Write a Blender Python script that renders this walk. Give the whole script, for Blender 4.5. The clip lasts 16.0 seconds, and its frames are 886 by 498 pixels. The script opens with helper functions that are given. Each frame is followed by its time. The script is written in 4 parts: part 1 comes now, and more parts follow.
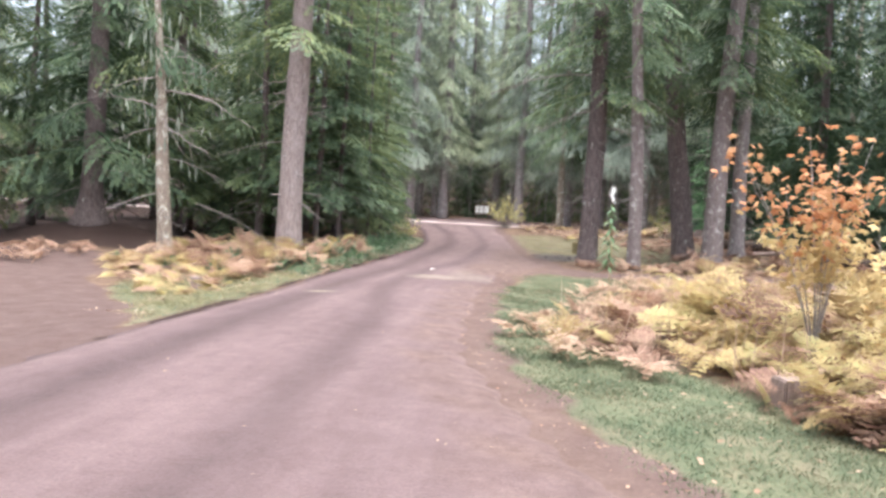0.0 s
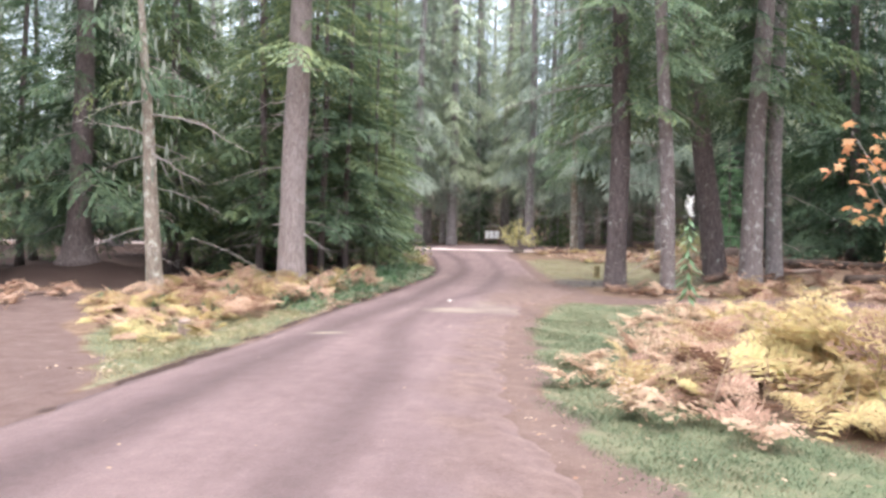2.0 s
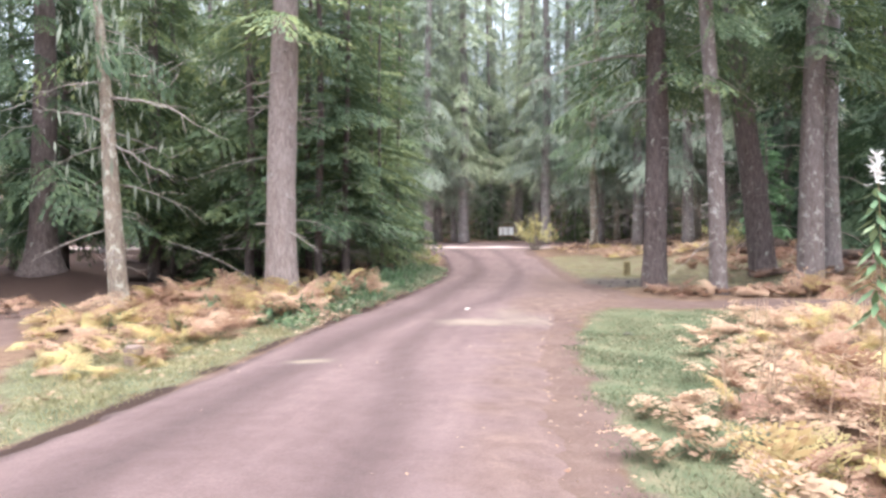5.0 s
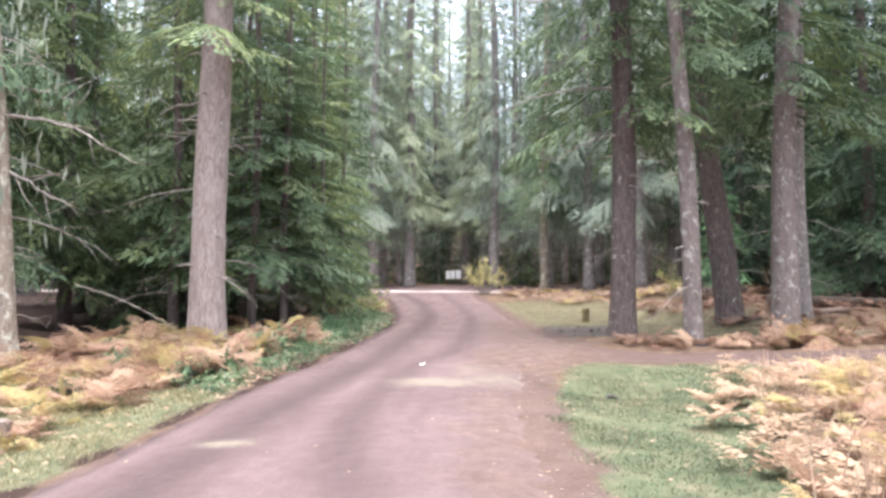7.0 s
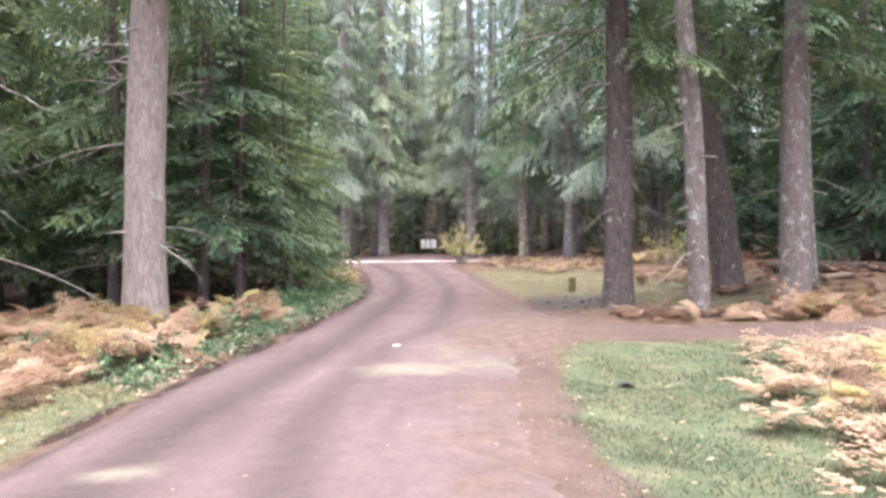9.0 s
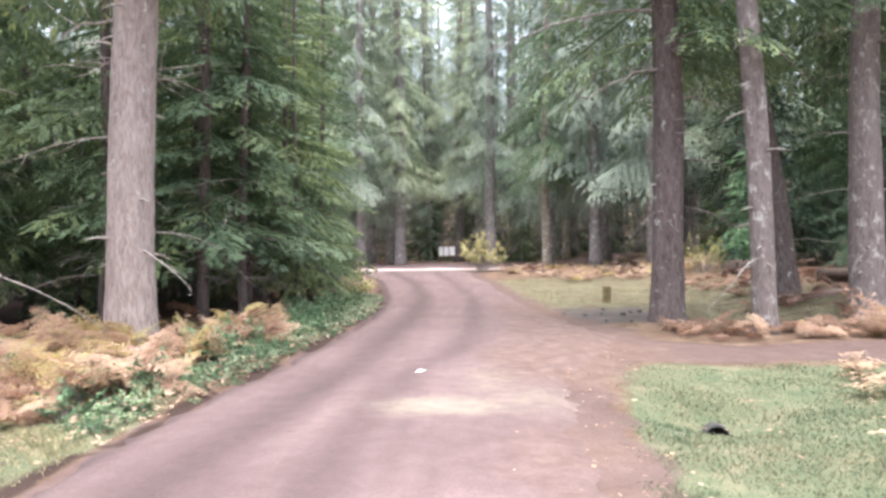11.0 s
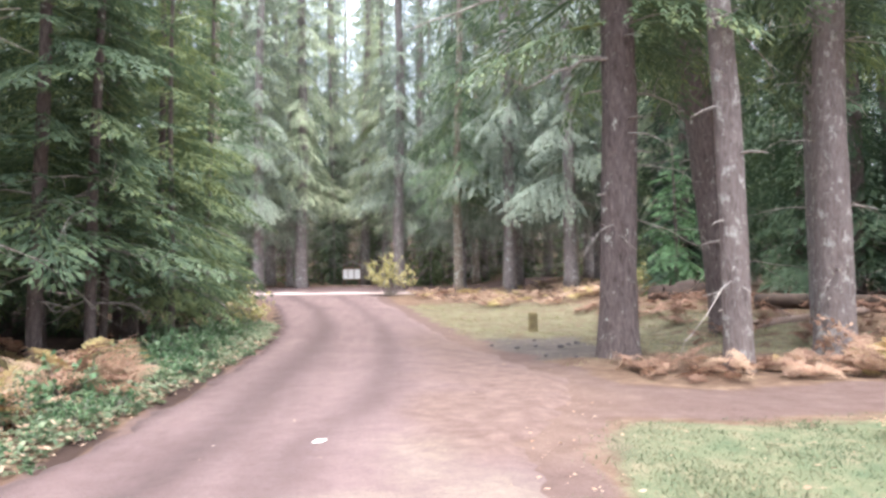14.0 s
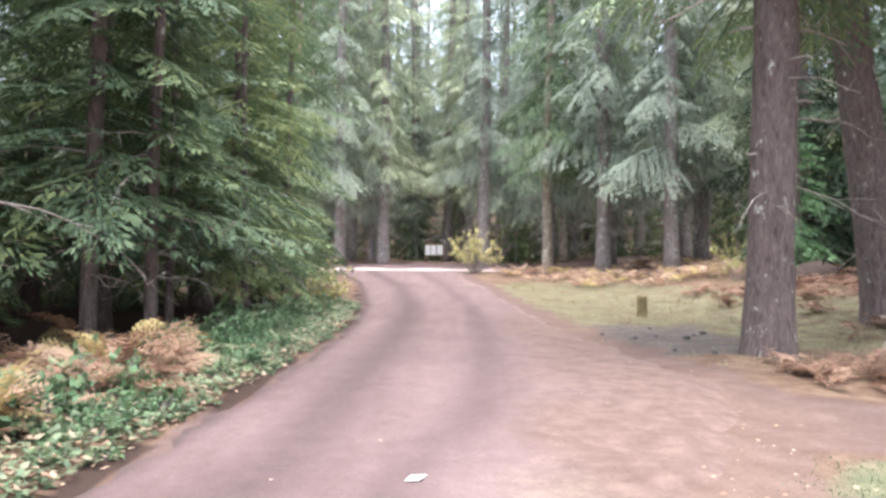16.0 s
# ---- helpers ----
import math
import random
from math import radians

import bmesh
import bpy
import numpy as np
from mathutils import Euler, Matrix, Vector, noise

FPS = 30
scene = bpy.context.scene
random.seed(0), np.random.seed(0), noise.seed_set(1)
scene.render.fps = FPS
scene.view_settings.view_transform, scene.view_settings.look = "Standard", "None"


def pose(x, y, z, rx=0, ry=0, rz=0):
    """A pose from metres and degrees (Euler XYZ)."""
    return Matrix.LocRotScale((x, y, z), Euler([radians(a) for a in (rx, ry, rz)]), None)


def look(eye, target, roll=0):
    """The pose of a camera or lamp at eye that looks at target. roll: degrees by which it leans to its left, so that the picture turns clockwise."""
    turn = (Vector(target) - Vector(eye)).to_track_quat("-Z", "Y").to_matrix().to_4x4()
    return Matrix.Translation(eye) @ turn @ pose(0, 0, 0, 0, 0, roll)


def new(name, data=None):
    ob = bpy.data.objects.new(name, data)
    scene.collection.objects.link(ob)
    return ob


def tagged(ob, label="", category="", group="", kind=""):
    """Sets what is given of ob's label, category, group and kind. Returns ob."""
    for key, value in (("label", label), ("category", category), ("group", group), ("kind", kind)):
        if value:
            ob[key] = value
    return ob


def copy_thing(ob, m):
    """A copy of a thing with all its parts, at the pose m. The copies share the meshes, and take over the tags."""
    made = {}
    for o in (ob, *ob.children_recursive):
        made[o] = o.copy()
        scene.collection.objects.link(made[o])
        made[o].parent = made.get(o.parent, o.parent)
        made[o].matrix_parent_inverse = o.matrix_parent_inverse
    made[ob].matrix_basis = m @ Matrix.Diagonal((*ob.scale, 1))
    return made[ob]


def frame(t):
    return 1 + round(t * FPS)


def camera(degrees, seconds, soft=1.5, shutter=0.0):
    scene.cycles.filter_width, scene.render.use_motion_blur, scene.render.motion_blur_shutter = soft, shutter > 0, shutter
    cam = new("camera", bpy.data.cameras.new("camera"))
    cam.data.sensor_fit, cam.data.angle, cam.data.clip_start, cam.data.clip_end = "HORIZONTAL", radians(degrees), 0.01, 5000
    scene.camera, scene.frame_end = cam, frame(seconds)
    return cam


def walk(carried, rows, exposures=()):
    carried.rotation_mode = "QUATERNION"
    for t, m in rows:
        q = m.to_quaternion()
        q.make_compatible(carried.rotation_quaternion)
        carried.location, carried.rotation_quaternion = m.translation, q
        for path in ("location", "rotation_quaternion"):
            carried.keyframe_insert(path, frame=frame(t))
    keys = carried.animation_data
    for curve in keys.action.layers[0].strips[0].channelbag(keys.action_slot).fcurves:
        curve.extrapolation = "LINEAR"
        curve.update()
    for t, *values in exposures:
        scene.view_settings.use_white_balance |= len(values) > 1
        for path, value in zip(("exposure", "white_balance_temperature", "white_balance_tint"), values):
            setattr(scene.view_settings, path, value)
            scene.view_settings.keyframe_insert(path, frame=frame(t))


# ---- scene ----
cam = camera(61.5, 16.0, soft=2.8)
METRES, EYE, TILT, LEAN, TURN = 14.4, 1.5, 0.0, 0.0, 5.8
ROWS = [
    (0.0, 0.0, 0.0, 0.0, 0.11, -1.91, -3.17),
    (0.5, -0.003, 0.031, -0.001, 0.13, -1.94, -1.95),
    (1.0, -0.0104, 0.0615, 0.0001, 0.68, -2.97, -0.36),
    (1.5, -0.012, 0.0934, -0.0, 1.87, -0.34, -0.95),
    (2.0, -0.0177, 0.1229, -0.001, 0.59, 0.16, -1.27),
    (2.5, -0.0197, 0.1511, -0.0004, -0.47, -1.42, 0.15),
    (3.0, -0.0191, 0.186, 0.0, 0.38, -1.33, -0.57),
    (5.5, -0.0259, 0.3422, 0.0004, 1.55, 0.56, 0.17),
    (6.0, -0.029, 0.3759, 0.0007, -1.03, 1.03, 0.17),
    (6.5, -0.0338, 0.4046, 0.0015, -4.39, 1.16, 0.63),
    (7.0, -0.0368, 0.4352, 0.0034, -2.9, 3.36, -0.15),
    (7.5, -0.0414, 0.4668, 0.0025, -5.67, 3.3, 0.59),
    (8.0, -0.0344, 0.5011, 0.0018, -4.75, 2.23, -0.09),
    (10.5, -0.0362, 0.6539, 0.0026, -5.0, 0.73, 1.63),
    (11.0, -0.0362, 0.6839, 0.0035, -3.62, 1.65, 0.67),
    (11.5, -0.034, 0.7136, 0.0032, -7.06, 2.03, 0.94),
    (12.0, -0.0315, 0.7444, 0.003, -7.84, 3.06, 0.56),
    (12.5, -0.0269, 0.7739, 0.004, -7.49, 3.79, -1.23),
    (13.0, -0.0305, 0.8032, 0.005, -9.24, 2.05, -0.01),
    (13.5, -0.0296, 0.8352, 0.0041, -7.23, 1.85, -0.43),
    (14.0, -0.0289, 0.8661, 0.004, -11.0, 3.43, 0.45),
    (14.5, -0.0311, 0.8954, 0.0053, -10.51, 1.95, 0.74),
    (15.0, -0.0297, 0.9274, 0.0058, -6.94, 0.94, 0.2),
    (15.5, -0.0303, 0.9592, 0.0055, -6.33, -1.27, 0.86),
    (16.0, -0.0326, 0.9944, 0.0057, -4.94, 1.66, -0.52),
]
walk(cam, [(t, pose(0, 0, EYE, TILT, LEAN, TURN) @ pose(METRES * x, METRES * y, METRES * z, 90 + pitch, roll, yaw)) for t, x, y, z, yaw, pitch, roll in ROWS],
     exposures=[(0.0, 2.24, 6150, 10), (3.0, 2.31, 6150, 10), (6.0, 2.4, 6150, 10), (10.0, 2.5, 6150, 10), (16.0, 2.64, 6150, 10)])

# ---- light ----
world = bpy.data.worlds.new("overcast_sky")
scene.world = world
world.use_nodes = True
wn, wl = world.node_tree.nodes, world.node_tree.links
sky = wn.new("ShaderNodeTexSky")
sky.sky_type, sky.sun_disc = "NISHITA", False
SUN_EL, SUN_ROT = 82, 170
sky.sun_elevation, sky.sun_rotation = radians(SUN_EL), radians(SUN_ROT)
sky.dust_density, sky.air_density, sky.ozone_density = 6.0, 1.2, 1.0
wn["Background"].inputs["Strength"].default_value = 0.15
cloud = wn.new("ShaderNodeHueSaturation")
cloud.inputs["Saturation"].default_value = 0.5
wl.new(sky.outputs["Color"], cloud.inputs["Color"])
wl.new(cloud.outputs["Color"], wn["Background"].inputs["Color"])
sun_data = bpy.data.lights.new("sun", "SUN")
sun_data.energy, sun_data.angle, sun_data.color = 0.4, radians(80), (1.0, 0.96, 0.9)
sun = new("sun", sun_data)
sun.matrix_world = look((30 * math.sin(radians(SUN_ROT)), 30 * math.cos(radians(SUN_ROT)), 30 * math.tan(radians(SUN_EL))), (0, 0, 0))


# ---- materials ----
def material(name, rough=0.85, spec=0.3):
    m = bpy.data.materials.new(name)
    m.use_nodes = True
    b = m.node_tree.nodes["Principled BSDF"]
    b.inputs["Roughness"].default_value = rough
    b.inputs["Specular IOR Level"].default_value = spec
    return m, m.node_tree.nodes, m.node_tree.links, b


def node(nodes, kind, **values):
    n = nodes.new(kind)
    for k, v in values.items():
        n.inputs[k].default_value = v
    return n


def ramp(nodes, links, fac, stops):
    r = nodes.new("ShaderNodeValToRGB")
    e = r.color_ramp.elements
    while len(e) < len(stops):
        e.new(0.5)
    for i, (p, c) in enumerate(stops):
        e[i].position, e[i].color = p, (*c, 1)
    links.new(fac, r.inputs["Fac"])
    return r.outputs["Color"]


def blend(nodes, links, fac, a, b, mode="MIX"):
    n = nodes.new("ShaderNodeMix")
    n.data_type, n.blend_type = "RGBA", mode
    for sock, v in ((n.inputs[0], fac), (n.inputs[6], a), (n.inputs[7], b)):
        if isinstance(v, bpy.types.NodeSocket):
            links.new(v, sock)
        elif isinstance(v, tuple):
            sock.default_value = (*v, 1)
        else:
            sock.default_value = v
    return n.outputs[2]


def noise_tex(nodes, links, vec, scale, detail=4.0, rough=0.55, distort=0.0):
    n = node(nodes, "ShaderNodeTexNoise", Scale=scale, Detail=detail, Roughness=rough, Distortion=distort)
    links.new(vec, n.inputs["Vector"])
    return n.outputs["Fac"]


def coords(nodes, links, scale=(1, 1, 1)):
    c = nodes.new("ShaderNodeTexCoord")
    m = nodes.new("ShaderNodeMapping")
    m.inputs["Scale"].default_value = scale
    links.new(c.outputs["Object"], m.inputs["Vector"])
    return m.outputs["Vector"]


def steps(nodes, links, fac, lo, hi):
    n = nodes.new("ShaderNodeMapRange")
    n.interpolation_type = "SMOOTHSTEP"
    n.inputs["From Min"].default_value, n.inputs["From Max"].default_value = lo, hi
    links.new(fac, n.inputs["Value"])
    return n.outputs["Result"]


def bump(nodes, links, bsdf, height, strength, distance):
    n = node(nodes, "ShaderNodeBump", Strength=strength, Distance=distance)
    links.new(height, n.inputs["Height"])
    links.new(n.outputs["Normal"], bsdf.inputs["Normal"])


def attr(nodes, name):
    n = nodes.new("ShaderNodeAttribute")
    n.attribute_name = name
    return n.outputs["Fac"]


def bark(name, dark, light, lichen=(0.5, 0.5, 0.46), amount=0.35):
    m, n, l, b = material(name, 0.92, 0.15)
    v = coords(n, l, (9, 9, 2.6))
    ridges = noise_tex(n, l, v, 1.6, 6, 0.66, 0.9)
    fine = noise_tex(n, l, coords(n, l, (30, 30, 9)), 1.0, 4)
    patch = noise_tex(n, l, coords(n, l, (1, 1, 0.7)), 6.5, 5, 0.7)
    col = ramp(n, l, ridges, [(0.34, dark), (0.5, tuple((p + q) / 2 for p, q in zip(dark, light))), (0.66, light)])
    col = blend(n, l, 0.35, col, ramp(n, l, fine, [(0.3, dark), (0.7, light)]))
    lm = steps(n, l, patch, 0.66 - amount * 0.3, 0.72 - amount * 0.1)
    col = blend(n, l, lm, col, lichen)
    l.new(col, b.inputs["Base Color"])
    bump(n, l, b, ridges, 0.9, 0.04)
    return m


def leaf(name, stops, through_light=0.3, rough=0.6):
    """Leaf surface; its colour runs over the stops from leaf to leaf and from plant to plant."""
    m, n, l, b = material(name, rough, 0.25)
    o = n.new("ShaderNodeObjectInfo")
    g = n.new("ShaderNodeNewGeometry")
    big = noise_tex(n, l, coords(n, l), 0.9, 3)
    a = n.new("ShaderNodeMath")
    a.operation = "MULTIPLY_ADD"
    l.new(g.outputs["Random Per Island"], a.inputs[0])
    a.inputs[1].default_value = 0.45
    a2 = n.new("ShaderNodeMath")
    a2.operation = "MULTIPLY_ADD"
    l.new(o.outputs["Random"], a2.inputs[0])
    a2.inputs[1].default_value = 0.45
    a3 = n.new("ShaderNodeMath")
    a3.operation = "MULTIPLY_ADD"
    l.new(big, a3.inputs[0])
    a3.inputs[1].default_value, a3.inputs[2].default_value = 0.9, -0.4
    l.new(a3.outputs[0], a2.inputs[2])
    l.new(a2.outputs[0], a.inputs[2])
    col = ramp(n, l, a.outputs[0], stops)
    l.new(col, b.inputs["Base Color"])
    t = n.new("ShaderNodeBsdfTranslucent")
    l.new(col, t.inputs["Color"])
    mix = n.new("ShaderNodeMixShader")
    mix.inputs[0].default_value = through_light
    l.new(b.outputs[0], mix.inputs[1])
    l.new(t.outputs[0], mix.inputs[2])
    l.new(mix.outputs[0], n["Material Output"].inputs["Surface"])
    return m


def plain(name, dark, light, scale=6.0, rough=0.85, stretch=(1, 1, 1), relief=0.3):
    m, n, l, b = material(name, rough)
    f = noise_tex(n, l, coords(n, l, stretch), scale, 6, 0.6)
    l.new(ramp(n, l, f, [(0.3, dark), (0.7, light)]), b.inputs["Base Color"])
    bump(n, l, b, f, relief, 0.02)
    return m


BARK_FIR = bark("bark_grey_fir", (0.17, 0.13, 0.123), (0.43, 0.355, 0.335), amount=0.12)
BARK_DARK = bark("bark_dark_fir", (0.055, 0.042, 0.04), (0.2, 0.16, 0.152), amount=0.15)
BARK_LICHEN = bark("bark_lichen", (0.12, 0.095, 0.09), (0.27, 0.226, 0.216), (0.41, 0.393, 0.365), 0.45)
BARK_MID = bark("bark_brown_fir", (0.06, 0.046, 0.044), (0.21, 0.168, 0.162), amount=0.2)
BARK_TAN = bark("bark_tan_lichen", (0.16, 0.125, 0.1), (0.38, 0.315, 0.26), (0.55, 0.52, 0.44), 0.6)
# lightened to stand in for haze on far trunks
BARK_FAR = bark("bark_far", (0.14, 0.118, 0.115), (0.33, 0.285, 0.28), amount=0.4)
TWIG = plain("dead_twig", (0.16, 0.13, 0.12), (0.42, 0.38, 0.35), 14)
WOOD_GREY = plain("weathered_wood", (0.16, 0.112, 0.095), (0.31, 0.235, 0.2), 5, stretch=(6, 6, 1))
WOOD_LOG = plain("rotting_log", (0.016, 0.011, 0.01), (0.08, 0.055, 0.042), 3)
ROOT_DARK = plain("dark_root_soil", (0.016, 0.011, 0.009), (0.06, 0.038, 0.03), 5)
NEEDLE_DARK = leaf("needles_dark_green", [(0.1, (0.046, 0.076, 0.048)), (0.5, (0.086, 0.13, 0.066)), (0.9, (0.19, 0.225, 0.088))])
NEEDLE_DEEP = leaf("needles_deep_green", [(0.1, (0.028, 0.05, 0.032)), (0.5, (0.05, 0.085, 0.045)), (0.9, (0.11, 0.15, 0.065))])
NEEDLE_MID = leaf("needles_green", [(0.1, (0.07, 0.112, 0.07)), (0.5, (0.13, 0.185, 0.1)), (0.9, (0.27, 0.31, 0.13))])
# grey-green of lichen, and paled further for the distance haze
NEEDLE_HAZED = leaf("needles_lichened_hazed", [(0.1, (0.155, 0.19, 0.155)), (0.5, (0.255, 0.3, 0.24)), (0.9, (0.38, 0.42, 0.325))])
# raised albedo, for the brightest hazy crowns of the far wood
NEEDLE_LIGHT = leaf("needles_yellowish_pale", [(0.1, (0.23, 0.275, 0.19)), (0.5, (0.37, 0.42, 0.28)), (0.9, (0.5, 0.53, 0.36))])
NEEDLE_YOUNG = leaf("needles_young_green", [(0.1, (0.05, 0.12, 0.06)), (0.9, (0.12, 0.21, 0.095))])
LICHEN = leaf("hanging_lichen", [(0.1, (0.22, 0.25, 0.2)), (0.9, (0.42, 0.45, 0.36))])
FERN_TAN = leaf("bracken_tan", [(0.05, (0.22, 0.115, 0.075)), (0.35, (0.4, 0.255, 0.185)), (0.65, (0.47, 0.335, 0.245)), (0.95, (0.5, 0.385, 0.265))], 0.4)
FERN_YELLOW = leaf("bracken_yellow", [(0.05, (0.3, 0.19, 0.1)), (0.4, (0.47, 0.36, 0.18)), (0.7, (0.54, 0.46, 0.23)), (0.95, (0.42, 0.42, 0.2))], 0.4)
FERN_BROWN = leaf("bracken_brown", [(0.05, (0.11, 0.06, 0.042)), (0.5, (0.27, 0.16, 0.115)), (0.95, (0.48, 0.33, 0.24))], 0.3)
SHRUB_GREEN = leaf("shrub_green", [(0.1, (0.055, 0.11, 0.055)), (0.55, (0.14, 0.225, 0.115)), (0.95, (0.36, 0.4, 0.24))], 0.2, 0.4)
HERB = leaf("low_herbs", [(0.1, (0.07, 0.11, 0.065)), (0.5, (0.145, 0.185, 0.11)), (0.95, (0.34, 0.34, 0.22))], 0.2, 0.5)
SHRUB_YELLOW = leaf("shrub_yellow", [(0.1, (0.22, 0.23, 0.09)), (0.6, (0.42, 0.38, 0.17)), (0.95, (0.56, 0.5, 0.26))], 0.35)
MAPLE_ORANGE = leaf("maple_orange", [(0.05, (0.36, 0.13, 0.06)), (0.5, (0.52, 0.26, 0.13)), (0.95, (0.6, 0.4, 0.2))], 0.4)
MAPLE_YELLOW = leaf("maple_yellow", [(0.1, (0.5, 0.34, 0.15)), (0.95, (0.62, 0.52, 0.27))], 0.35)
GRASS = leaf("grass", [(0.1, (0.072, 0.112, 0.066)), (0.45, (0.112, 0.148, 0.087)), (0.7, (0.168, 0.172, 0.104)), (0.95, (0.26, 0.225, 0.148))], 0.3)
GRASS_DRY = leaf("dry_grass", [(0.1, (0.14, 0.155, 0.08)), (0.5, (0.25, 0.235, 0.13)), (0.9, (0.38, 0.32, 0.2))], 0.3)
FERN_PALE = leaf("bracken_pale", [(0.05, (0.28, 0.18, 0.13)), (0.5, (0.5, 0.37, 0.28)), (0.95, (0.6, 0.48, 0.37))], 0.35)
LEAF_LITTER = leaf("leaf_litter", [(0.1, (0.2, 0.11, 0.07)), (0.6, (0.36, 0.26, 0.18)), (0.9, (0.55, 0.48, 0.4))], 0.1)


def ground_material():
    m, n, l, b = material("forest_floor", 0.95, 0.1)
    v = coords(n, l)
    big, mid, fine = noise_tex(n, l, v, 0.55, 5), noise_tex(n, l, v, 3.0, 6, 0.65), noise_tex(n, l, v, 38, 4, 0.7)
    duff = ramp(n, l, mid, [(0.3, (0.07, 0.042, 0.03)), (0.5, (0.125, 0.083, 0.06)), (0.7, (0.2, 0.142, 0.1))])
    lawn = ramp(n, l, mid, [(0.3, (0.066, 0.09, 0.052)), (0.5, (0.107, 0.117, 0.071)), (0.7, (0.185, 0.158, 0.106))])
    dirt = ramp(n, l, mid, [(0.25, (0.08, 0.052, 0.047)), (0.6, (0.115, 0.08, 0.072)), (0.8, (0.155, 0.112, 0.098))])
    ash = ramp(n, l, mid, [(0.3, (0.055, 0.047, 0.044)), (0.7, (0.125, 0.105, 0.095))])
    wob = n.new("ShaderNodeMath")
    wob.operation = "MULTIPLY_ADD"
    wob.inputs[1].default_value, wob.inputs[2].default_value = 0.9, -0.45
    l.new(mid, wob.inputs[0])

    def mask(name):
        s = n.new("ShaderNodeMath")
        s.operation = "ADD"
        l.new(attr(n, name), s.inputs[0])
        l.new(wob.outputs[0], s.inputs[1])
        return steps(n, l, s.outputs[0], 0.3, 0.62)

    col = blend(n, l, mask("lawn"), duff, lawn)
    col = blend(n, l, mask("ash"), col, ash)
    col = blend(n, l, mask("dirt"), col, dirt)
    drift = ramp(n, l, mid, [(0.3, (0.1, 0.067, 0.056)), (0.7, (0.165, 0.115, 0.095))])
    col = blend(n, l, attr(n, "duff"), col, drift)
    # dark soil, and the shade painted under the left hemlock stand
    col = blend(n, l, mask("soil_shade"), col, (0.04, 0.026, 0.022))
    col = blend(n, l, 0.5, col, ramp(n, l, fine, [(0.3, (0.3, 0.3, 0.3)), (0.7, (0.72, 0.72, 0.7))]), "OVERLAY")
    l.new(col, b.inputs["Base Color"])
    bump(n, l, b, fine, 0.5, 0.02)
    return m


def road_material(name, lo, mid_c, hi):
    m, n, l, b = material(name, 0.9, 0.2)
    v = coords(n, l)
    big, mid, fine = noise_tex(n, l, v, 0.5, 5, 0.6), noise_tex(n, l, v, 4.5, 6, 0.7), noise_tex(n, l, v, 55, 3, 0.7)
    streak = noise_tex(n, l, coords(n, l, (3.0, 0.35, 1)), 1.0, 5, 0.6)
    col = ramp(n, l, streak, [(0.2, lo), (0.5, mid_c), (0.8, hi)])
    col = blend(n, l, 0.4, col, ramp(n, l, big, [(0.3, lo), (0.7, hi)]))
    damp = tuple(c * 0.5 for c in mid_c)
    col = blend(n, l, attr(n, "track"), col, damp)
    orange = ramp(n, l, mid, [(0.3, (0.095, 0.063, 0.053)), (0.7, (0.155, 0.108, 0.09))])
    col = blend(n, l, attr(n, "duff"), col, orange)
    col = blend(n, l, attr(n, "dust"), col, ramp(n, l, mid, [(0.3, (0.17, 0.138, 0.125)), (0.7, (0.24, 0.208, 0.155))]))
    pebble = n.new("ShaderNodeTexVoronoi")
    pebble.inputs["Scale"].default_value = 42
    l.new(v, pebble.inputs["Vector"])
    col = blend(n, l, 0.32, col, ramp(n, l, fine, [(0.32, (0.25, 0.24, 0.24)), (0.68, (0.78, 0.76, 0.75))]), "OVERLAY")
    col = blend(n, l, 0.35, col, ramp(n, l, mid, [(0.3, (0.3, 0.28, 0.28)), (0.7, (0.7, 0.7, 0.7))]), "OVERLAY")
    l.new(col, b.inputs["Base Color"])
    h = n.new("ShaderNodeMath")
    h.operation = "ADD"
    l.new(fine, h.inputs[0])
    l.new(pebble.outputs["Distance"], h.inputs[1])
    bump(n, l, b, h.outputs[0], 0.45, 0.015)
    return m


GROUND = ground_material()
ROAD = road_material("red_cinder_road", (0.083, 0.057, 0.056), (0.13, 0.091, 0.09), (0.174, 0.126, 0.124))
ROAD_PALE = road_material("pale_gravel_road", (0.34, 0.27, 0.26), (0.42, 0.35, 0.33), (0.48, 0.41, 0.39))
WHITE_PAPER = plain("white_paper", (0.82, 0.81, 0.79), (0.9, 0.89, 0.88), 9)
PAINT_BROWN = plain("brown_paint", (0.14, 0.09, 0.07), (0.22, 0.15, 0.11), 12)
ROOF_GREY = plain("roof_felt", (0.2, 0.19, 0.19), (0.4, 0.38, 0.37), 12)
PIPE_GREY = plain("concrete_pipe", (0.03, 0.028, 0.028), (0.07, 0.065, 0.065), 10)
# near-black, stands in for the darkness inside the pipe
PIPE_SHADE = plain("pipe_hollow_shade", (0.008, 0.008, 0.008), (0.02, 0.02, 0.02), 10, 0.6)
STONE_DARK = plain("charred_stone", (0.03, 0.028, 0.028), (0.12, 0.11, 0.11), 9)


# ---- builders ----
rng = np.random.default_rng(7)


def smooth(a, lo, hi):
    s = np.clip((np.asarray(a, float) - lo) / (hi - lo), 0, 1)
    return s * s * (3 - 2 * s)


def band(a, lo, hi, soft):
    return smooth(a, lo - soft, lo + soft) * (1 - smooth(a, hi - soft, hi + soft))


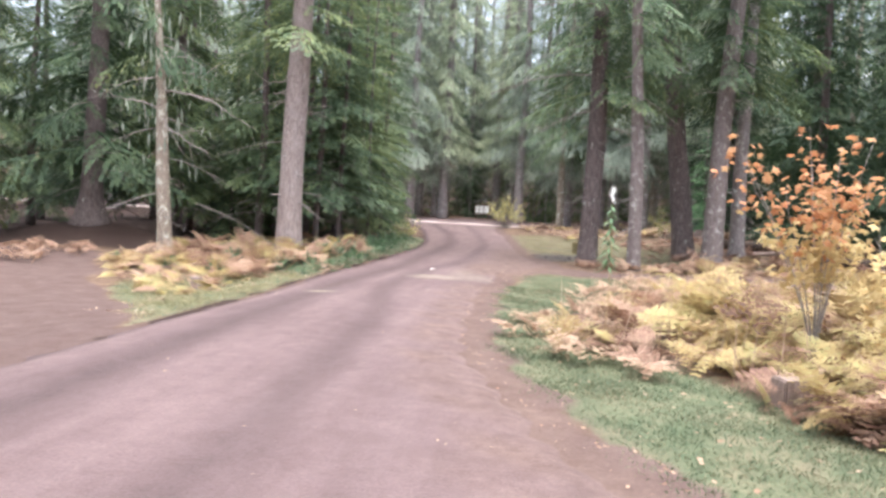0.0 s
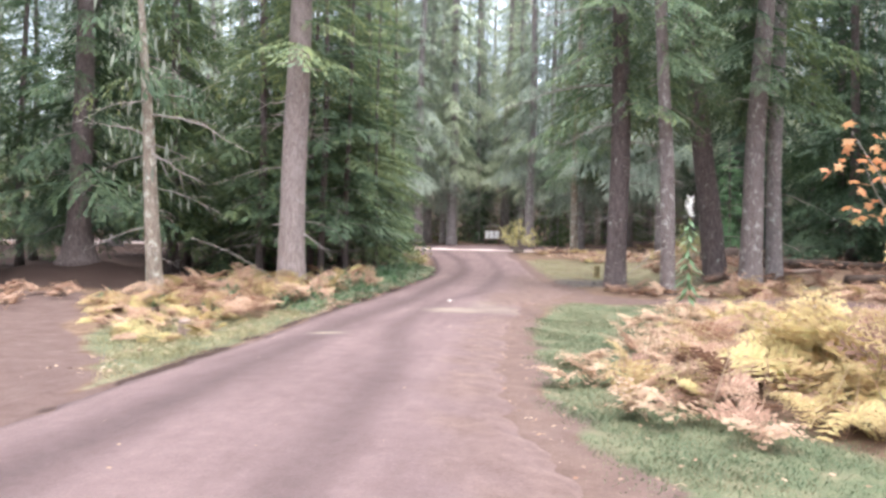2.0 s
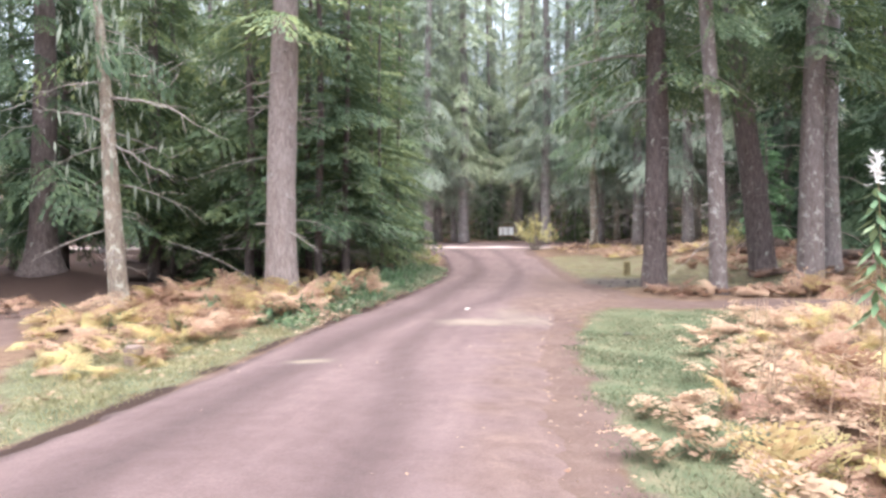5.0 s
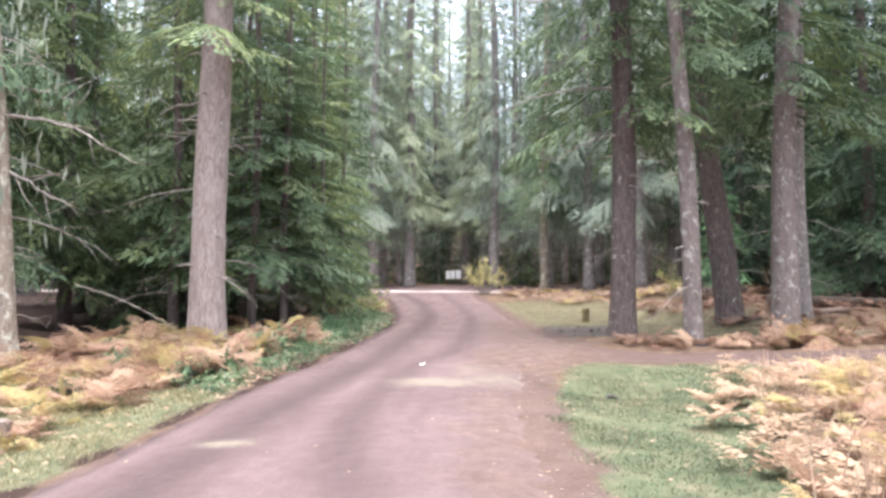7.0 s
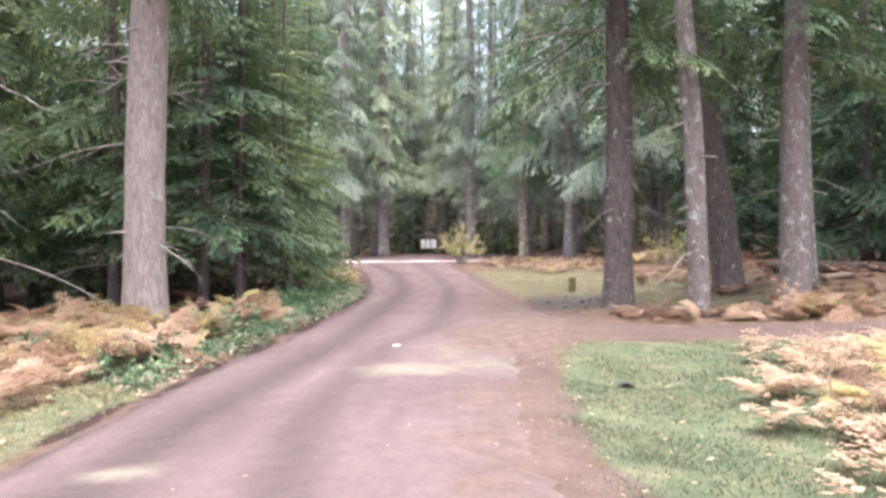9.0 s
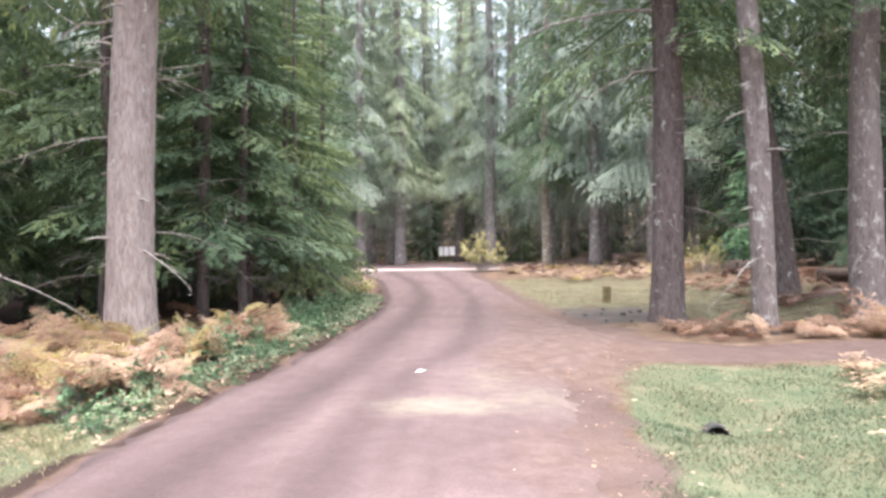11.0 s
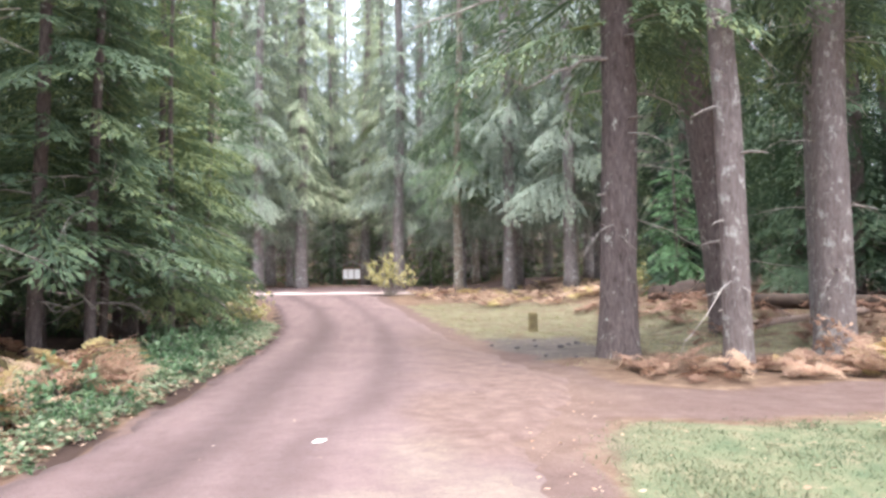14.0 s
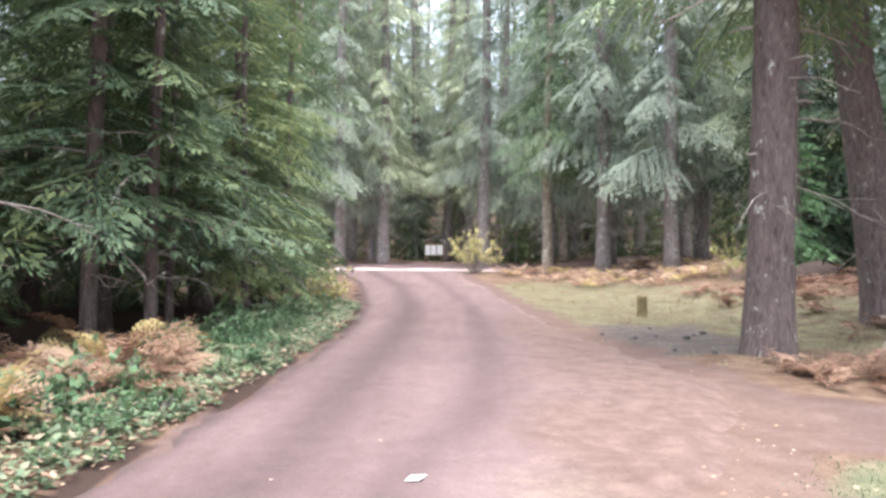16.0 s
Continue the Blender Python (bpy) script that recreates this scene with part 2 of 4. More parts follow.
def wave(x, y, scale, seed=0.0):
    """Cheap smooth unevenness, about -1 to 1."""
    x, y = np.asarray(x) / scale, np.asarray(y) / scale
    return (np.sin(x * 1.7 + 1.3 * np.sin(y * 1.1 + seed) + seed) + np.sin(y * 2.1 + 1.7 * np.sin(x * 0.9 - seed)) + np.sin((x + y) * 3.3 + seed * 2)) / 3


def road_left(y):
    return np.interp(y, [-30, 0, 6, 9.5, 12, 14.5, 17.2, 19, 21, 23, 26, 29, 32.5, 37, 42, 47, 51], [-5.0, -4.7, -4.6, -4.57, -4.4, -4.45, -4.28, -4.03, -3.85, -3.78, -3.77, -3.92, -4.2, -4.8, -5.6, -7.0, -9.0])


def road_right(y):
    return np.interp(y, [-30, 0, 2.5, 4.15, 5.4, 6.9, 9, 14, 16.5, 18.4, 19.3, 20.3, 21.5, 23.9, 27, 30, 35, 40, 44, 48, 51], [3.4, 2.2, 1.3, 0.73, 0.38, -0.13, -0.45, -0.55, -0.42, -0.25, 0.1, 0.6, 0.95, 0.6, 0.15, 0.05, -0.3, -0.6, -1.2, -1.4, -0.8])


def height(x, y):
    """The ground's height."""
    x, y = np.asarray(x, float), np.asarray(y, float)
    z = np.interp(y, [-600, -40, 0, 8, 14, 18.5, 22, 26, 30.4, 36, 42, 50, 56, 62, 90, 600], [-2, -0.4, 0, 0.12, 0.2, 0.31, 0.46, 0.54, 0.61, 0.8, 1.1, 1.52, 1.75, 2.1, 2.8, 6])
    z = z - 0.2 * (1 - smooth(x, -6, -3.2)) * band(y, 2, 17, 4)
    z = z + 0.5 * smooth(x, 3.8, 8.5) * smooth(y, 23.5, 30)
    away = np.hypot(x + 2, y - 20)
    z = z + 0.17 * np.clip(away - 56, 0, 90) * smooth(away, 56, 80)
    z = z - 0.22 * np.exp(-((x - 0.75) / 0.75) ** 2 - ((y - 16.75) / 0.85) ** 2)
    z = z + 0.55 * np.exp(-(((x + 13.3) / 2.3) ** 2 + ((y - 22.0) / 1.7) ** 2))
    off = np.minimum(np.abs(x - road_left(y)), np.abs(x - road_right(y)))
    inside = (x > road_left(y)) & (x < road_right(y)) & (y < 51)
    z = z + np.where(inside, 0.0, 0.05 * wave(x, y, 1.6) * smooth(off, 0.1, 1.0) * (1 - smooth(np.abs(y), 60, 90)))
    z = z + 0.06 * smooth(road_left(y) - x, 0.0, 0.4) * (1 - smooth(road_left(y) - x, 0.6, 1.6)) * band(y, -5, 45, 5)
    return z


def needle_drift(x, y):
    """Where orange needles lie on the bare dirt at the mouth of the side track."""
    m = band(x + 0.3 * wave(x, y, 0.8, 5), -0.7, 1.1, 0.6) * band(y + 0.3 * wave(x, y, 0.7, 2), 19.2, 23.2, 1.2)
    m = np.maximum(m, 0.8 * band(x + 0.25 * wave(x, y, 0.8, 5), -0.9, 0.5, 0.4) * band(y, 20, 30, 3))
    m = np.maximum(m, band(x + 0.2 * wave(x, y, 0.6, 4), -1.3, 0.3, 0.3) * band(y, 17.9, 21, 0.5))
    rim = band(road_right(y) - x + 0.3 * wave(x, y, 0.5, 6), -0.2, 0.85, 0.3) * band(y, -10, 15.9, 0.5)
    return 0.8 * np.maximum(m, rim * (0.65 + 0.35 * wave(x, y, 0.35, 1)))


def link(name, v, faces, mat, parent=None, label="", flat=False, layers=None):
    """One mesh object from arrays: v (n, 3); faces: a list of arrays (m, 3) or (m, 4)."""
    me = bpy.data.meshes.new(name)
    v = np.asarray(v, np.float32)
    faces = [np.asarray(f, np.int32) for f in faces if len(f)]
    me.vertices.add(len(v))
    me.vertices.foreach_set("co", v.ravel())
    total = sum(f.size for f in faces)
    me.loops.add(total)
    me.loops.foreach_set("vertex_index", np.concatenate([f.ravel() for f in faces]))
    sizes = np.concatenate([np.full(len(f), f.shape[1], np.int32) for f in faces])
    starts = np.concatenate([[0], np.cumsum(sizes)[:-1]]).astype(np.int32)
    me.polygons.add(len(sizes))
    me.polygons.foreach_set("loop_start", starts)
    for k, a in (layers or {}).items():
        me.attributes.new(k, "FLOAT", "POINT").data.foreach_set("value", np.asarray(a, np.float32).ravel())
    me.update(calc_edges=True)
    me.polygons.foreach_set("use_smooth", np.full(len(sizes), not flat))
    me.materials.append(mat)
    ob = new(name, me)
    if parent:
        ob.parent = parent
    if label:
        tagged(ob, label)
    return ob


def part(name, bm, mat, parent, label=""):
    me = bpy.data.meshes.new(name)
    bm.to_mesh(me)
    bm.free()
    me.materials.append(mat)
    ob = new(name, me)
    ob.parent = parent
    return tagged(ob, label)


def thing(name, x, y, label, category, group="", sink=0.0, turn=0.0, lift=None):
    ob = new(name)
    ob.empty_display_size = 0.2
    ob.matrix_basis = pose(x, y, float(height(x, y)) - sink if lift is None else lift, 0, 0, turn)
    return tagged(ob, label, category, group)


def grid(xs, ys, lift=0.0):
    gx, gy = np.meshgrid(xs, ys)
    return gx, gy, height(gx, gy) + lift


def quads(rows, cols):
    a = np.arange(rows - 1)[:, None] * cols + np.arange(cols - 1)[None]
    return np.stack([a, a + 1, a + 1 + cols, a + cols], -1).reshape(-1, 4)


def tube(points, radii, sides=8, relief=0.0, seed=0, cap=True):
    """Verts and faces of a bent, tapered tube."""
    p, r = np.asarray(points, float), np.asarray(radii, float)
    d = np.gradient(p, axis=0)
    d /= np.linalg.norm(d, axis=1)[:, None] + 1e-9
    ref = np.where(np.abs(d[:, 2:3]) > 0.9, [[1.0, 0, 0]], [[0, 0, 1.0]])
    u = np.cross(ref, d)
    u /= np.linalg.norm(u, axis=1)[:, None]
    w = np.cross(d, u)
    a = np.linspace(0, 2 * np.pi, sides, endpoint=False)
    rr = np.repeat(r[:, None], sides, 1)
    if relief:
        s = np.cumsum(np.concatenate([[0], np.linalg.norm(np.diff(p, axis=0), axis=1)]))[:, None]
        k = a[None]
        f = np.sin(9 * k + 2.2 * np.sin(s * 1.7 + seed) + 1.3 * np.sin(s * 4.1 + 2 * k)) + 0.7 * np.sin(14 * k - 3 * np.sin(s * 2.3 + seed * 3)) + 0.6 * np.sin(s * 7 + 3 * np.sin(5 * k))
        rr = rr * (1 + relief * f / 2.3 + 0.03 * np.sin(s * 1.1 + seed + 2 * k))
    v = p[:, None] + rr[..., None] * (np.cos(a)[None, :, None] * u[:, None] + np.sin(a)[None, :, None] * w[:, None])
    n = len(p)
    i = np.arange(n - 1)[:, None] * sides + np.arange(sides)[None]
    j = np.arange(n - 1)[:, None] * sides + (np.arange(sides)[None] + 1) % sides
    f = np.stack([i, j, j + sides, i + sides], -1).reshape(-1, 4)
    v = v.reshape(-1, 3)
    tris = np.zeros((0, 3), int)
    if cap:
        v = np.concatenate([v, p[:1], p[-1:]])
        k = np.arange(sides)
        b = (n - 1) * sides
        tris = np.concatenate([np.stack([(k + 1) % sides, k, np.full(sides, n * sides)], -1), np.stack([b + k, b + (k + 1) % sides, np.full(sides, n * sides + 1)], -1)])
    return v, [f, tris]


def join(pieces):
    vs, q, t, o = [], [], [], 0
    for v, fs in pieces:
        vs.append(v)
        for f in fs:
            if len(f):
                (q if f.shape[1] == 4 else t).append(np.asarray(f) + o)
        o += len(v)
    return np.concatenate(vs), [np.concatenate(c) if c else np.zeros((0, k), int) for c, k in ((t, 3), (q, 4))]


def diamonds(base, direction, side, length, width):
    """Slim leaf shapes: base, unit direction and side (n, 3), length and width (n,)."""
    L, W = np.asarray(length)[:, None], np.asarray(width)[:, None]
    v = np.stack([base, base + direction * L * 0.45 + side * W / 2, base + direction * L, base + direction * L * 0.45 - side * W / 2], 1).reshape(-1, 3)
    return v, [np.arange(len(v)).reshape(-1, 4)]


def unit(a):
    return a / (np.linalg.norm(a, axis=-1, keepdims=True) + 1e-9)


def slivers(base, direction, side, length, width):
    """One-triangle needle sprays, for what stays far off."""
    L, W = np.asarray(length)[:, None], np.asarray(width)[:, None]
    v = np.stack([base - side * W * 0.3, base + direction * L * 0.35 + side * W * 0.7, base + direction * L], 1).reshape(-1, 3)
    return v, [np.arange(len(v)).reshape(-1, 3)]


def bough(length, twig_gap, sprig, width, droop, seed, hang=0.0, shape=diamonds):
    """A conifer bough along +x that sags: its needle sprays as slim leaf shapes. Returns verts, faces."""
    r = np.random.default_rng(seed)
    B, D, S, L, W = [], [], [], [], []
    n = int(length / twig_gap)
    for i in range(n):
        s = 0.1 + 0.9 * (i + r.random() * 0.6) / n
        for sg in (-1, 1):
            if r.random() < 0.1:
                continue
            base = np.array([length * s, 0, -droop * length * s ** 2])
            ang = radians(r.uniform(42, 66)) * (1 - 0.35 * s)
            tl = length * (0.40 * (1 - s) ** 0.75 + 0.06) * r.uniform(0.65, 1.15) * (0.55 + 0.45 * min(1, s * 4))
            d = np.array([math.cos(ang), sg * math.sin(ang), r.uniform(-0.12, 0.1) - droop * s * 0.9 - hang * 0.6])
            d /= np.linalg.norm(d)
            m = max(2, int(tl / (sprig * 0.55)))
            for k in range(m):
                u = (k + 0.5) / m
                q = base + d * tl * u + np.array([0, 0, -(0.25 + hang) * tl * u * u])
                for s2 in (-1, 1):
                    a2 = radians(r.uniform(20, 55)) * s2 * (1 - 0.6 * u)
                    c, sn = math.cos(a2), math.sin(a2)
                    dd = np.array([d[0] * c - d[1] * sn, d[0] * sn + d[1] * c, d[2] - 0.25 * u - r.uniform(0, 0.3) - hang * r.uniform(0.2, 1.2)])
                    B.append(q)
                    D.append(dd)
                    S.append((-dd[1] + r.normal() * 0.25, dd[0] + r.normal() * 0.25, r.normal() * 0.35))
                    L.append(sprig * r.uniform(0.7, 1.35))
                    W.append(width * r.uniform(0.7, 1.3))
    v, f = shape(np.array(B), unit(np.array(D)), unit(np.array(S)), np.array(L), np.array(W))
    xs = np.linspace(0, 1, 5)
    stem = tube(np.stack([length * xs, 0 * xs, -droop * length * xs ** 2], -1), 0.012 * length * (1.05 - xs) + 0.003, 3, cap=False)
    return join([(v, f), stem])


def spread(template, origin, yaw, pitch, roll, scale):
    """Copies of a template's verts at many poses, joined."""
    v, fs = template
    out = []
    for o, a, p, ro, s in zip(origin, yaw, pitch, roll, scale):
        m = np.array(Euler((ro, p, a)).to_matrix())
        out.append((v * s @ m.T + o, fs))
    return join(out)


BOUGHS = {}
for kind_, gap_, sprig_, width_, droop_, hang_, shape_ in (("near", 0.13, 0.14, 0.036, 0.12, 0.0, diamonds), ("mid", 0.17, 0.17, 0.04, 0.2, 0.12, diamonds),
                                                           ("hang", 0.2, 0.24, 0.06, 0.32, 0.7, diamonds), ("stand", 0.18, 0.22, 0.055, 0.16, 0.08, slivers), ("far", 0.18, 0.23, 0.055, 0.24, 0.3, slivers)):
    BOUGHS[kind_] = {ln_: [bough(ln_, gap_, sprig_, width_, droop_, s_ + int(ln_ * 10), hang_, shape_) for s_ in (1, 2, 3)] for ln_ in (1.3, 2.4, 3.7)}


def trunk_line(h, lean=(0.0, 0.0), sway=0.1, seed=0, step=0.5):
    z = np.linspace(0, h, max(4, int(h / step)))
    x = lean[0] * z + sway * np.sin(z * 0.35 + seed) * np.minimum(1, z / 4)
    y = lean[1] * z + sway * np.cos(z * 0.29 + seed) * np.minimum(1, z / 4) - sway * np.cos(seed) * np.minimum(1, z / 4)
    return np.stack([x, y, z], -1)


def make_tree(x, y, h, r, crown, reach, count, kind, needles, bark_mat, label, seed, group="", lean=(0, 0), sides=12, step=0.6, relief=0.0,
              flare=0.35, stubs=0, stub_top=7.0, dead=0, dead_top=6.0, thin=0.15, lichen=0, category="tree", boughs=(), limbs=()):
    """A conifer: trunk, crown of boughs, dead branches. crown: height of the lowest green boughs."""
    r_ = np.random.default_rng(seed)
    tree = thing("conifer_tree", x, y, label, category, group, sink=0.06 + 0.6 * r)
    line = trunk_line(h, lean, 0.08, seed, step)
    z = line[:, 2]
    rad = r * (1 - 0.93 * (z / h) ** 1.1) * (1 + flare * np.exp(-z / (r * 1.6))) + 0.012
    v, f = tube(line, rad, sides, relief, seed)
    link("trunk", v, f, bark_mat, tree)
    at = lambda q: np.stack([np.interp(q, z, line[:, k]) for k in range(3)], -1)
    if count:
        u = (np.arange(count) + r_.random(count)) / count
        q = crown + (h * 0.985 - crown) * u ** 1.15
        L = (reach * (1 - ((q - crown) / (h - crown))) ** 0.75 + 0.25) * r_.uniform(0.55, 1.15, count)
        yaw = np.arange(count) * 2.39996 + r_.normal(0, 0.5, count)
        pitch = radians(4) + radians(18) * r_.random(count) + radians(-30) * ((q - crown) / (h - crown)) ** 2
        roll = r_.normal(0, 0.22, count)
        o = at(q)
        var = BOUGHS[kind]
        pick = r_.integers(0, 3, count)
        size = np.where(L < 1.75, 1.3, np.where(L < 3.0, 2.4, 3.7))
        meshes = []
        for ln in (1.3, 2.4, 3.7):
            for k in range(3):
                m = (pick == k) & (size == ln)
                if m.any():
                    meshes.append(spread(var[ln][k], o[m], yaw[m], pitch[m], roll[m], L[m] / ln))
        v, f = join(meshes)
        link("crown", v, f, needles, tree)
    for q, a, L, up in limbs:
        s = np.linspace(0, 1, 9)[:, None]
        d = np.array([math.cos(radians(a)), math.sin(radians(a)), up])
        pts = at(np.array([q]))[0] + d * L * s + np.array([0, 0, -0.3 * L]) * s ** 2 + r_.normal(0, 0.035, (9, 3)) * s
        limb = [tube(pts, 0.032 * (1.1 - 0.85 * s[:, 0]), 6)]
        for k in range(7):
            c = pts[2 + k % 7]
            e = c + r_.normal(0, 0.28, 3) + d * 0.3
            limb.append(tube(np.stack([c, (c + e) / 2 + r_.normal(0, 0.03, 3), e]), [0.011, 0.008, 0.004], 4))
        link("dead_limb", *join(limb), TWIG, tree, "pale bare dead limb")
    for q, a, L, kk in boughs:
        v, f = spread(BOUGHS[kk][2.4][int(q * 7) % 3], at(np.array([q])), [radians(a)], [radians(10)], [0.1], [L / 2.4])
        link("bough", v, f, needles, tree)
    twigs = []
    for i in range(stubs + dead):
        q = r_.uniform(0.8, stub_top) if i < stubs else r_.uniform(1.0, dead_top)
        L = r_.uniform(0.08, 0.45) if i < stubs else r_.uniform(0.5, 1.6)
        a = r_.uniform(0, 6.283)
        b0 = at(np.array([q]))[0]
        s = np.linspace(0, 1, 5)[:, None]
        d = np.array([math.cos(a), math.sin(a), r_.uniform(-0.25, 0.15)])
        rr = np.interp(q, z, rad) * 0.9
        pts = b0 + d * (rr + L * s) + np.array([0, 0, -0.22 * L]) * s ** 2 + r_.normal(0, 0.03 * L, (5, 3)) * s
        piece = tube(pts, (0.024 if i < stubs else 0.014) * (1.1 - s[:, 0] * 0.8), 5)
        if i < stubs:
            link("branch_stub", *piece, TWIG, tree)
            continue
        twigs.append(piece)
        for k in range(4):
            c = pts[1 + k % 4]
            e = c + np.array([d[0], d[1], -0.2]) * L * 0.25 + r_.normal(0, 0.13 * L, 3)
            twigs.append(tube(np.stack([c, (c + e) / 2 + r_.normal(0, 0.02, 3), e]), [0.007, 0.005, 0.003], 3))
    if twigs:
        v, f = join(twigs)
        tagged(link("deadwood", v, f, TWIG, tree), kind="stuff")
    if lichen:
        B, Ls = [], []
        for i in range(lichen):
            q = r_.uniform(2.5, dead_top + 1.5)
            a, d = r_.uniform(0, 6.283), r_.uniform(0.05, 1.2)
            B.append(at(np.array([q]))[0] + [math.cos(a) * d, math.sin(a) * d, -0.1 * d])
            Ls.append(r_.uniform(0.12, 0.5))
        B = np.array(B)
        D = np.tile([[0, 0, -1.0]], (lichen, 1)) + r_.normal(0, 0.12, (lichen, 3))
        S = unit(np.stack([r_.normal(size=lichen), r_.normal(size=lichen), 0 * B[:, 0]], -1))
        v, f = diamonds(B, unit(D), S, np.array(Ls), np.array(Ls) * 0.16)
        tagged(link("hanging_lichen", v, f, LICHEN, tree), kind="stuff")
    return tree


# ---- ground ----
def tails(lo, hi, step, far):
    inner = np.arange(lo, hi + step / 2, step)
    grow = step * 1.32 ** np.arange(1, 60)
    out = np.cumsum(grow)
    out = out[out < far]
    return np.concatenate([(lo - out)[::-1], inner, hi + out])


def rim_line(x):
    """The far rim of the bare pull-out beside the road."""
    return np.interp(x, [-16, -11.2, -8.2, -5.8, -4.7], [19.5, 19.0, 13.9, 10.6, 8.6])


gx, gy, gz = grid(tails(-14, 9, 0.22, 700), tails(-3, 50, 0.22, 700))
edge_l, edge_r = road_left(gy), road_right(gy)
wob = 0.25 * wave(gx, gy, 0.7, 2)
lawn = band(gx, -0.9, np.interp(gy, [0, 6, 8, 10, 12, 16, 20], [4, 2.6, 1.6, 0.8, 1.2, 2.3, 4.5]), 0.5) * band(gy + wob, 0, 19.0, 0.6) * smooth(gx - road_right(gy), 0.0, 0.4 + 0.5 * smooth(gy, 14.5, 18.5))
lawn = np.maximum(lawn, 0.47 * band(gx + 0.2 * (gy - 24), -0.5, 9, 0.8) * band(gy, 24, 43, 1.0) * (gx > edge_r))
pull_out = smooth(rim_line(gx) - gy + 2 * wob, -0.4, 0.6) * band(gx, -24, -4.35, 0.3) * band(gy + wob, -8, 18.8, 0.6)
lawn = np.maximum(lawn, 0.6 * band(edge_l - gx, 0.05, 3.3, 0.15) * band(gy, 8.0, 18.0, 1.5) * (1 - pull_out))
near_road = np.abs(gx - edge_r) + wob * 0.5
dirt = np.where((gx > edge_l) & (gx < edge_r) & (gy < 51), 1.0, 0.7 * (1 - smooth(near_road, 0.0, 0.25)))
dirt = np.maximum(dirt, 0.85 * (1 - smooth(np.abs(gx - edge_r) + wob, 0.1, 0.6)) * (gy < 50))
dirt = np.maximum(dirt, pull_out)
dirt = np.maximum(dirt, band(gx + wob, 0, 16, 0.5) * band(gy + wob, 19.3, 21.2, 0.25))
dirt = np.maximum(dirt, band(gx, -60, 60, 6) * band(gy, 49.5, 63, 1.0))
ash = band(gx + wob, 0.4, 2.6, 0.4) * band(gy + wob, 24.0, 28.2, 0.6)
# dark strip along the left road edge
soil_shade = band(edge_l - gx + wob * 0.2, -0.05, 0.12, 0.06) * band(gy, -6, 40, 4)
# shade under the left hemlocks, darkened into the ground colour
soil_shade = np.maximum(soil_shade, 0.75 * smooth(edge_l - gx + wob, 1.4, 2.6) * band(gy + wob, 23.0, 49, 1.0) * smooth(gx, -40, -30))
# dark soil of the root mound
soil_shade = np.maximum(soil_shade, 1.0 * np.exp(-((gx + 13.2) / 4.0) ** 4 - ((gy - 22.2) / 3.2) ** 4))
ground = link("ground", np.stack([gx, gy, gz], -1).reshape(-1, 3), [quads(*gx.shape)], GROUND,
              layers={"lawn": lawn, "dirt": dirt, "ash": ash, "soil_shade": soil_shade, "duff": needle_drift(gx, gy)})
tagged(ground, "forest floor of needle duff, grass and bare red dirt", "ground", kind="structure")


def strip(name, ys, left, right, cols, mat, lift, label, across=False, tracks=()):
    """A road surface between two edges, ragged, its rim sunk into the ground."""
    u = np.linspace(0, 1, cols)[None]
    s = ys[:, None]
    rag = 0.1 * wave(s * 3.1, s * 0 + 3, 1.0, 1) + 0.06 * wave(s * 9, s * 0, 1.0, 4)
    rag2 = 0.12 * wave(s * 2.7, s * 0 + 9, 1.0, 2) + 0.07 * wave(s * 8, s * 0 + 5, 1.0, 5)
    p = left(s) + rag + (right(s) + rag2 - left(s) - rag) * u
    q = s + 0 * u
    x, y = (q, p) if across else (p, q)
    rim = 0.02 * (u < 1e-6) + 0 * s
    melt = 1 - smooth((1 - u) * (right(s) - left(s)), 0.0, 0.45) * smooth(u * (right(s) - left(s)), -0.12, 0.22)
    track = np.zeros_like(x)
    for f, w, k in tracks:
        track = np.maximum(track, k * np.exp(-((p - f(s)) / w) ** 2))
    z = height(x, y) + lift - rim - (lift + 0.03) * melt - 0.014 * track + 0.002 * wave(x, y, 0.5, 3) * (rim == 0)
    duff = needle_drift(x, y) if not across else np.zeros_like(x)
    dust = np.zeros_like(x)
    for cx, cy, rx, ry, k in ((-1.75, 16.65, 0.6, 0.4, 0.9), (-0.95, 16.9, 0.45, 0.7, 0.5), (-3.4, 12.75, 0.28, 0.15, 0.8), (-1.3, 17.9, 0.35, 0.9, 0.35)):
        dust = np.maximum(dust, k * np.exp(-(((x - cx) / rx) ** 2 + ((y - cy) / ry) ** 2) ** 1.6 * (1 + 0.5 * wave(x, y, 0.25, 2))))
    ob = link(name, np.stack([x, y, z], -1).reshape(-1, 3), [quads(*x.shape)], mat, layers={"track": track, "duff": duff, "dust": dust})
    return tagged(ob, label, "road", kind="structure")


